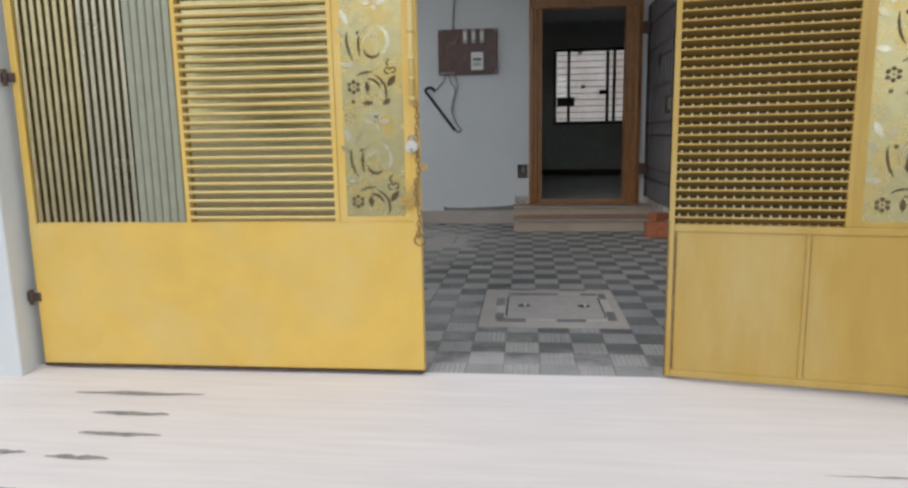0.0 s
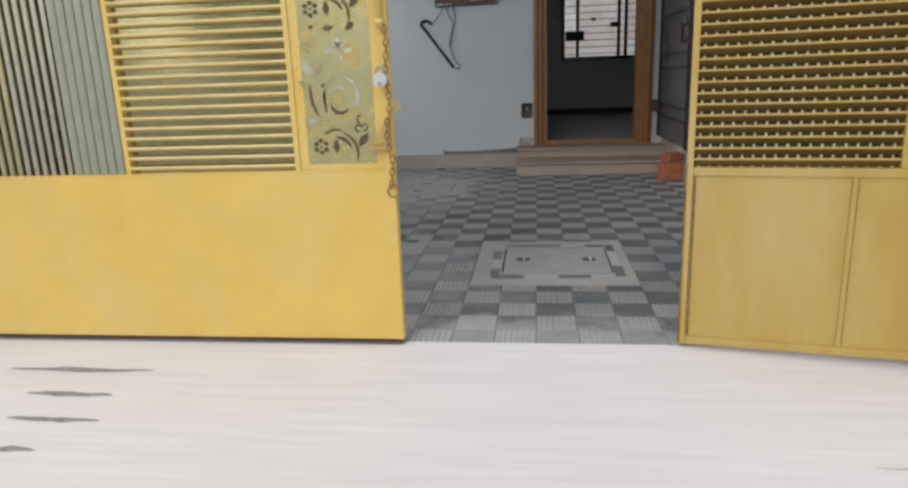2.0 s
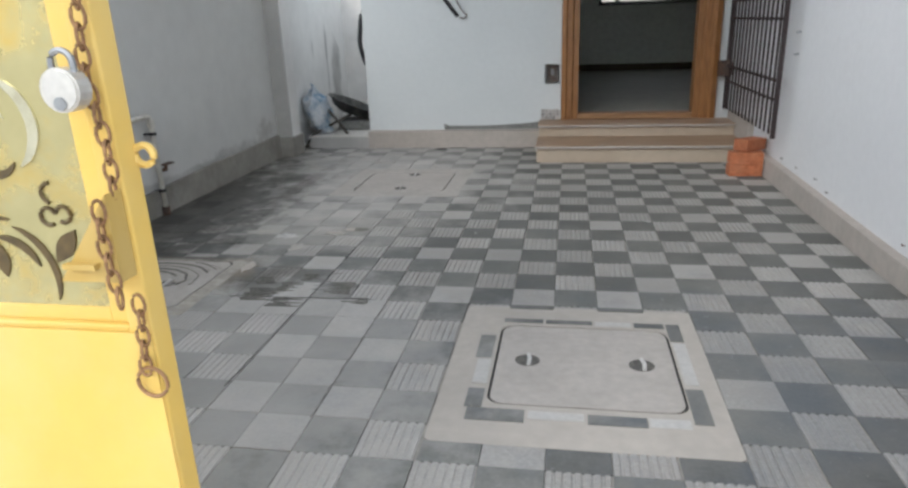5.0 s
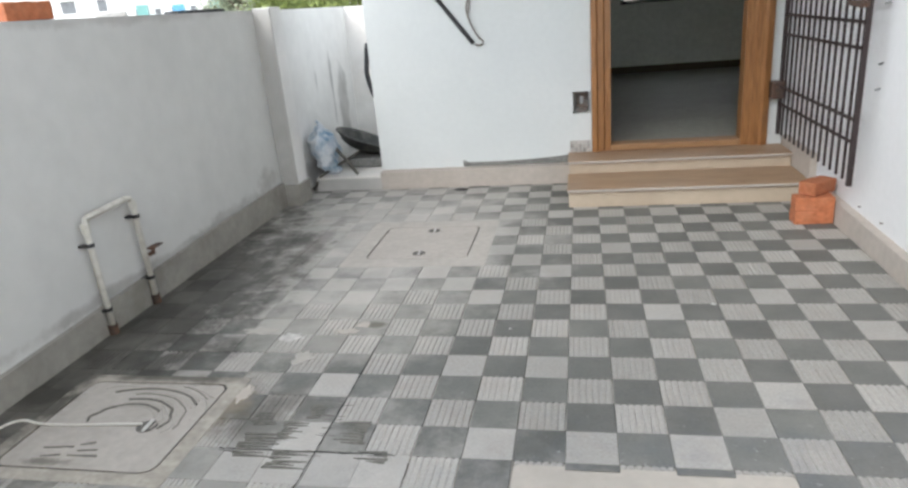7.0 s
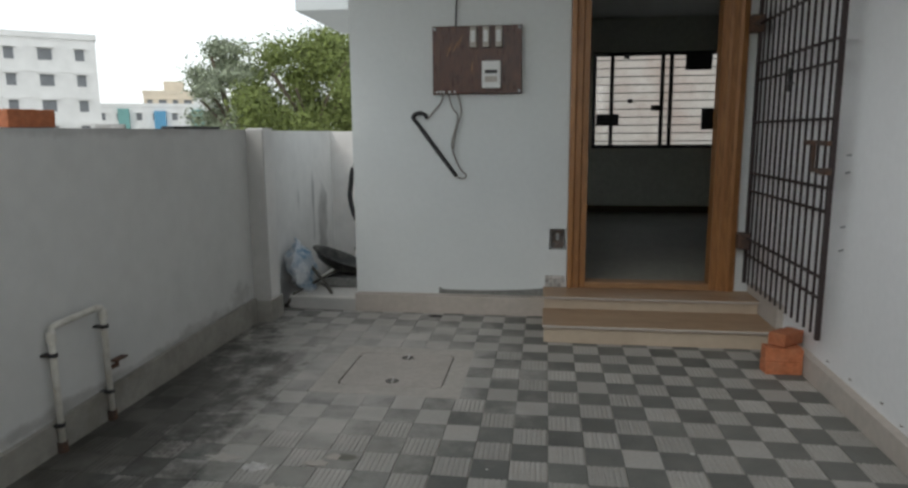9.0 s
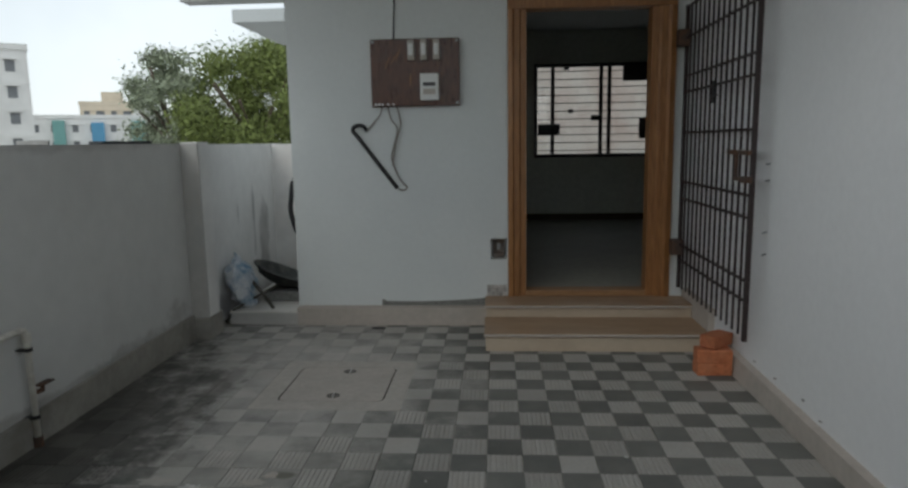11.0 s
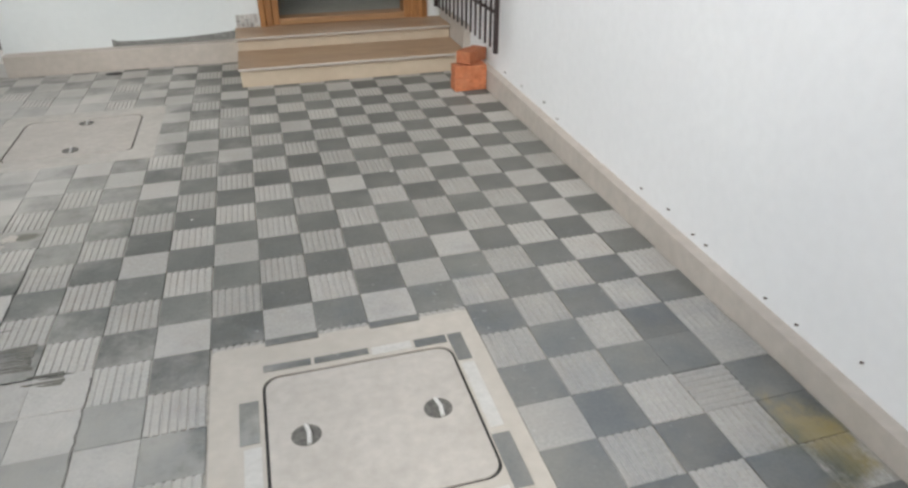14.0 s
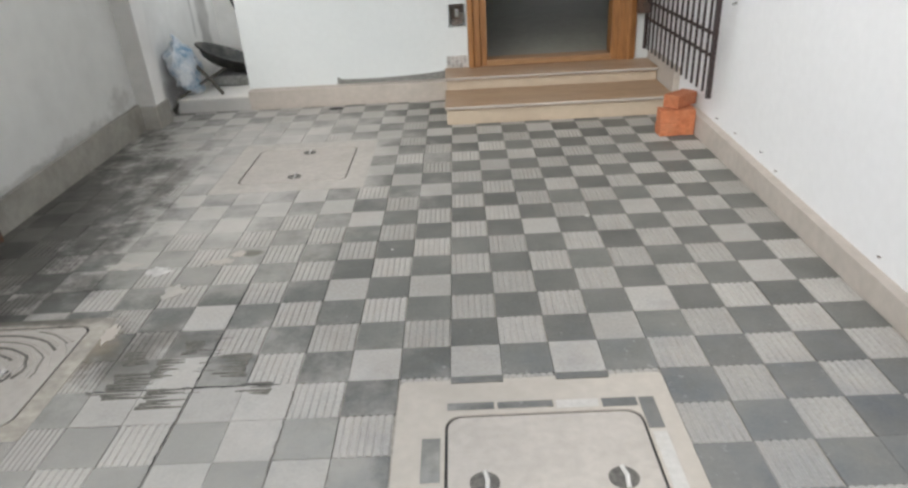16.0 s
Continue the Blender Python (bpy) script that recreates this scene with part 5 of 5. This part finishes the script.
tree("tree", "green tree across the street", pose(-2.2, -14.0, -0.3), 3.6, 2.2, M_LEAF, 37, 12000)
tree("tree", "grey-green tree added across the street for reflections", pose(-14.5, -13.5, -0.3), 4.9, 3.0, M_LEAFP, 41, 14000)

# ---------------------------------------------------------------- manholes
def manhole(name, label, x0, x1, y0, y1, sx0, sx1, sy0, sy1, handles, ring_mat, smear=False):
    g = empty(name, label, "manhole cover", "manhole covers")
    bm = bmesh.new()
    ro, ri = round_rect(sx0, sx1, sy0, sy1, 0.02), round_rect(x0 - 0.006, x1 + 0.006, y0 - 0.006, y1 + 0.006, 0.05)
    k = len(ro)
    lo = [[bm.verts.new((x, y, z)) for x, y in ring] for ring, z in ((ro, -0.013), (ro, -0.001), (ri, 0.002), (ri, -0.013))]
    for a, b in zip(lo[:-1], lo[1:]):
        for i in range(k):
            bm.faces.new((a[i], a[(i + 1) % k], b[(i + 1) % k], b[i]))
    part("surround", bm, ring_mat, g, "rough cement surround")
    bm = bmesh.new()
    slab(bm, round_rect(x0 - 0.006, x1 + 0.006, y0 - 0.006, y1 + 0.006, 0.05), -0.0135, -0.0045)
    part("gap", bm, M_DARKGAP, g)
    bm = bmesh.new()
    slab(bm, round_rect(x0 + 0.003, x1 - 0.003, y0 + 0.003, y1 - 0.003, 0.045), -0.0113, 0.001)
    lid = part("lid", bm, M_LID, g)
    for hx, hy in handles:
        # flat dark disc in place of a recess: the hollow's shade as colour
        bm = bmesh.new()
        slab(bm, [(hx + 0.040 * math.cos(2 * math.pi * i / 18), hy + 0.038 * math.sin(2 * math.pi * i / 18)) for i in range(18)], 0.0012, 0.0022)
        cup = part("handle_cup", bm, M_DARKCUP, lid, "dark disc for the shaded hollow under the handle")
        bm = bmesh.new()
        tube(bm, [(hx + 0.005, hy - 0.036, 0.004), (hx + 0.008, hy, 0.009), (hx + 0.002, hy + 0.036, 0.004)], 0.0065, 6)
        part("handle", bm, M_SCRAP, lid)
    if smear:
        rs = random.Random(5)
        c_ = (x0 + 0.50 * (x1 - x0), y0 + 0.52 * (y1 - y0))
        for q in range(15):
            bm = bmesh.new()
            rad, a0 = 0.11 + 0.0145 * q, rs.uniform(-25, 40)
            ps = [(c_[0] + (rad * 1.15 + 0.006 * math.sin(i * 1.7 + q)) * math.cos(radians(a0 + 9 * i)), c_[1] + rad * 0.85 * math.sin(radians(a0 + 9 * i)), 0.0005) for i in range(rs.randint(8, 18))]
            ps = [p for p in ps if x0 + 0.01 < p[0] < x1 - 0.01 and y0 + 0.01 < p[1] < y1 - 0.01]
            if len(ps) > 2:
                tube(bm, ps, rs.uniform(0.0025, 0.0065), 5)
                part("mortar_ridge", bm, (M_DUSTY, M_MUD, M_LID)[q % 3], g)
        for q in range(7):
            bm = bmesh.new()
            px, py = x0 + rs.uniform(0.12, 0.3), y0 + rs.uniform(0.05, 0.12) + 0.004 * q
            tube(bm, [(px, py, 0.0), (px + rs.uniform(0.05, 0.12), py + rs.uniform(0.0, 0.02), 0.001)], 0.004, 5)
            part("mortar_streak", bm, M_MUD, g)
    return g


def slivers(g):
    """Cut strips of tile left in the wet cement round the first cover."""
    for x0, x1, y0, y1, mm in ((-0.155, 0.01, 3.205, 3.265, T_DARK), (-0.165, -0.115, 3.27, 3.37, T_DARK), (0.47, 0.52, 3.245, 3.425, T_DARK), (0.185, 0.345, 3.215, 3.26, T_DARK), (0.02, 0.175, 3.225, 3.262, M_CHIPW),
            (0.35, 0.46, 3.22, 3.26, M_CHIPW), (0.47, 0.515, 3.735, 3.865, T_DARK), (0.36, 0.462, 3.83, 3.866, T_DARK), (-0.17, -0.118, 3.565, 3.725, T_DARK), (0.05, 0.215, 3.84, 3.868, T_DARK), (0.225, 0.35, 3.832, 3.866, M_CHIPW),
            (-0.09, 0.075, 3.965, 3.992, T_DARK), (0.24, 0.405, 3.965, 3.992, T_DARK), (-0.16, -0.115, 3.40, 3.55, M_CHIPW), (0.475, 0.515, 3.45, 3.72, M_CHIPW), (-0.10, 0.04, 3.84, 3.87, T_DARK)):
        part("tile_sliver", boxes((x0, x1, y0, y1, 0.0005, 0.0042), bevel=0.001), mm, g)


HOLES = [(-0.25, 0.57, 3.10, 3.985), (-1.43, -0.57, 5.66, 6.47), (-2.13, -1.37, 3.79, 4.45)]
first = manhole("manhole_cover", "pale cement manhole cover with two sunk handles", -0.10, 0.462, 3.295, 3.812, *HOLES[0], [(0.0, 3.56), (0.36, 3.56)], M_SURR)
slivers(first)
manhole("manhole_cover", "pale cement manhole cover dulled by dust", -1.295, -0.69, 5.775, 6.345, *HOLES[1], [(-0.99, 5.86), (-0.98, 6.27)], M_DUSTY)
manhole("manhole_cover", "cement manhole cover smeared with mortar swirls", -2.06, -1.44, 3.85, 4.39, *HOLES[2], [(-1.62, 4.10)], M_MUDRING, smear=True)
wire("white_cord", "thin white cord lying over the manhole cover", [(-2.28, 3.78, 0.02), (-2.2, 3.95, 0.03), (-2.12, 4.05, 0.04), (-2.05, 4.08, 0.008), (-1.9, 4.085, 0.006), (-1.75, 4.10, 0.006), (-1.64, 4.10, 0.01)], 0.005, M_WIREW, "cord")

# ---------------------------------------------------------------- floor tiles
S, OX, OY = 0.1653, -0.09, 4.002
H, J = 0.0135, 0.0005


def tile_verts(ribbed):
    """A unit tile of side S, top at z = 0: plain with a chamfer, or with ribs along y."""
    a, b = J, S - J
    if not ribbed:
        c = 0.0016
        v = [(a, a, -H), (b, a, -H), (b, b, -H), (a, b, -H), (a, a, -c), (b, a, -c), (b, b, -c), (a, b, -c), (a + c, a + c, 0), (b - c, a + c, 0), (b - c, b - c, 0), (a + c, b - c, 0)]
        f = [(8, 9, 10, 11)]
        for base in (0, 4):
            for i in range(4):
                j = (i + 1) % 4
                f.append((base + i, base + j, base + 4 + j, base + 4 + i))
        return v, f
    prof = [(a, -H)]
    n = 7
    w = (b - a) / n
    for i in range(n):
        x = a + i * w
        prof += [(x + 0.03 * w, -0.004), (x + 0.15 * w, 0.0), (x + 0.68 * w, 0.0), (x + 0.82 * w, -0.004)]
    prof.append((b, -H))
    v = [(x, a, z) for x, z in prof] + [(x, b, z) for x, z in prof]
    k = len(prof)
    f = [(i, i + 1, k + i + 1, k + i) for i in range(k - 1)]
    f.append(tuple(range(k))[::-1])
    f.append(tuple(range(k, 2 * k)))
    return v, f


def tile_mesh(name, ribbed, material):
    v, f = tile_verts(ribbed)
    me = bpy.data.meshes.new(name)
    me.from_pydata(v, [], f)
    me.materials.append(material)
    return me


OUT_OF_TURN = {(7, -3): "dark", (7, -4): "across", (8, -3): "light", (8, -4): "dark", (-7, -1): "light", (-6, -1): "light", (-5, -1): "light", (-4, -1): "light", (-6, 0): "light"}
MESH = {"dark": tile_mesh("tile_dark", False, T_DARK), "ribbed": tile_mesh("tile_ribbed", True, T_LIGHT), "light": tile_mesh("tile_light", False, T_LIGHT), "across": tile_mesh("tile_across", True, T_LIGHT)}
for v in MESH["across"].vertices:
    v.co = Vector((v.co.y, S - v.co.x, v.co.z))
rt = random.Random(21)
near, rest = [], {"dark": [], "light": []}
FX0, FX1, FY0, FY1 = WL + 0.03, WR - 0.05, GATE_Y + 0.02, WY - 0.088
for v_ in range(-10, 22):
    for u_ in range(-15, 10):
        x0, y0 = OX + u_ * S, OY + v_ * S
        x1, y1 = min(x0 + S, FX1), min(y0 + S, FY1)
        x0, y0 = max(x0, FX0), max(y0, FY0)
        if x1 - x0 < 0.012 or y1 - y0 < 0.012:
            continue
        if x0 > -0.14 and y1 > S1Y:
            y1 = S1Y + 0.015
            if y1 - y0 < 0.012:
                continue
        # cut the tile back at the manhole surrounds
        pieces = [(x0, x1, y0, y1)]
        for hx0, hx1, hy0, hy1 in HOLES:
            out = []
            for a, b, c, d in pieces:
                if b <= hx0 or a >= hx1 or d <= hy0 or c >= hy1:
                    out.append((a, b, c, d))
                    continue
                if a < hx0:
                    out.append((a, hx0, c, d))
                if b > hx1:
                    out.append((hx1, b, c, d))
                if c < hy0:
                    out.append((max(a, hx0), min(b, hx1), c, hy0))
                if d > hy1:
                    out.append((max(a, hx0), min(b, hx1), hy1, d))
            pieces = out
        kind = "dark" if (u_ + v_) % 2 else ("ribbed" if rt.random() < 0.8 else "light")
        if kind == "ribbed" and x0 < -0.45 and y0 > 5.0 and rt.random() < 0.85:
            kind = "light"                       # grooves filled with slurry
        kind = OUT_OF_TURN.get((u_, v_), kind)
        dz, tilt = rt.uniform(-0.0016, 0.0012), rt.uniform(-0.6, 0.6)
        for a, b, c, d in pieces:
            if b - a < 0.01 or d - c < 0.01:
                continue
            if -1.41 < a and c < 4.9 and len(near) < 300:
                near.append((kind, a, b, c, d, dz, tilt))
            else:
                rest["dark" if kind == "dark" else "light"].append((kind, a, b, c, d, dz))
for kind, a, b, c, d, dz, tilt in near:
    ob = new("tile", MESH[kind])
    ob.parent = floor
    ob.matrix_basis = Matrix.LocRotScale((a, c, dz), Euler((0, 0, radians(tilt * 0.5))), ((b - a) / S, (d - c) / S, 1))
for shade, items in rest.items():
    verts, faces = [], []
    for kind, a, b, c, d, dz in items:
        v, f = tile_verts(kind == "ribbed")
        i0 = len(verts)
        verts += [(a + p[0] * (b - a) / S, c + p[1] * (d - c) / S, p[2] + dz) for p in v]
        faces += [tuple(i0 + q for q in face) for face in f]
    me = bpy.data.meshes.new("tile_field")
    me.from_pydata(verts, [], faces)
    me.materials.append(T_DARK_J if shade == "dark" else T_LIGHT_J)
    ob = new("tile_field", me)
    ob.parent = floor
    tagged(ob, kind="stuff")


def jag(points, width, seed, z=0.0022):
    """A ragged dark strip along points in x and y."""
    q = random.Random(seed)
    bm = bmesh.new()
    left, right = [], []
    for (ax, ay), (bx, by) in zip(points[:-1], points[1:]):
        k = max(2, int(math.hypot(bx - ax, by - ay) / 0.02))
        nx, ny = -(by - ay), bx - ax
        d = math.hypot(nx, ny)
        for i in range(k):
            f = i / k
            w = width * q.uniform(0.3, 1.2)
            o = q.uniform(-0.003, 0.003)
            left.append((ax + (bx - ax) * f + nx / d * (w + o), ay + (by - ay) * f + ny / d * (w + o)))
            right.append((ax + (bx - ax) * f - nx / d * (w - o), ay + (by - ay) * f - ny / d * (w - o)))
    for a, b, c, d in zip(left[:-1], left[1:], right[1:], right[:-1]):
        bm.faces.new([bm.verts.new((*p, z)) for p in (a, d, c, b)])
    return bm


part("crack", jag([(-0.925, 3.30), (-0.92, 3.9), (-0.915, 4.33), (-0.92, 4.75)], 0.0028, 1), M_DARKGAP, floor)
part("crack", jag([(-1.27, 3.995), (-0.9, 3.998), (-0.62, 3.998)], 0.003, 2), M_DARKGAP, floor)
part("crack", jag([(-0.59, 3.16), (-0.586, 3.6), (-0.585, 3.98)], 0.0025, 3), M_CRACK, floor)
qs = random.Random(9)
for k in range(16):
    yy = 3.99 + qs.uniform(-0.02, 0.32)
    xx = qs.choice((-0.92, -0.92, -1.17))
    ln_ = qs.uniform(0.05, 0.14)
    part("dark_streak", jag([(xx - ln_ * qs.uniform(0.2, 0.8), yy), (xx + ln_ * 0.5, yy + qs.uniform(-0.004, 0.004))], 0.003, 20 + k), M_CRACK, floor)
for k, (cx, cy, rx, ry, mm) in enumerate(((-1.53, 4.86, 0.10, 0.05, M_DUSTY), (-1.35, 4.80, 0.07, 0.05, M_SCRAP), (-1.10, 4.86, 0.07, 0.035, M_SURR), (-1.04, 4.93, 0.05, 0.03, M_PLINTH), (-1.22, 4.62, 0.06, 0.06, M_DUSTY), (-1.345, 4.33, 0.035, 0.07, M_PLINTH), (-0.35, 4.9, 0.006, 0.005, M_SCRAP), (0.55, 5.15, 0.012, 0.009, M_SCRAP))):
    bm = bmesh.new()
    slab(bm, [(cx + rx * qs.uniform(0.45, 1.1) * math.cos(2 * math.pi * i / 22), cy + ry * qs.uniform(0.45, 1.1) * math.sin(2 * math.pi * i / 22)) for i in range(22)], 0.0, 0.0026)
    part("mortar_splash", bm, mm, floor, "dried splash of mortar")

# dark mud drawn along the ribs of the tiles near the third cover
ms = random.Random(12)
for cx, cy, n, length, way in ((-1.12, 4.03, 8, 0.17, 1), (-1.03, 4.12, 6, 0.12, 1), (-0.83, 4.12, 8, 0.12, -1), (-0.98, 3.96, 6, 0.16, 1), (-0.72, 3.99, 4, 0.12, -1), (-0.98, 4.23, 5, 0.09, 1), (-1.17, 4.18, 5, 0.10, 1)):
    for i in range(n):
        y = cy + (i - n / 2) * 0.0165 + ms.uniform(-0.002, 0.002)
        ln_ = length * ms.uniform(0.45, 1.0)
        x = cx - 0.5 * length * way + ms.uniform(-0.012, 0.012)
        bm = bmesh.new()
        ps = [(x, y - 0.0065), (x + way * 0.4 * ln_, y - 0.0045), (x + way * ln_, y + ms.uniform(-0.003, 0.003)), (x + way * 0.5 * ln_, y + 0.005), (x, y + 0.0065)]
        slab(bm, ps if way > 0 else ps[::-1], 0.0, 0.0028)
        part("mud_streak", bm, M_MUD, floor, "dark streak of dried mud")
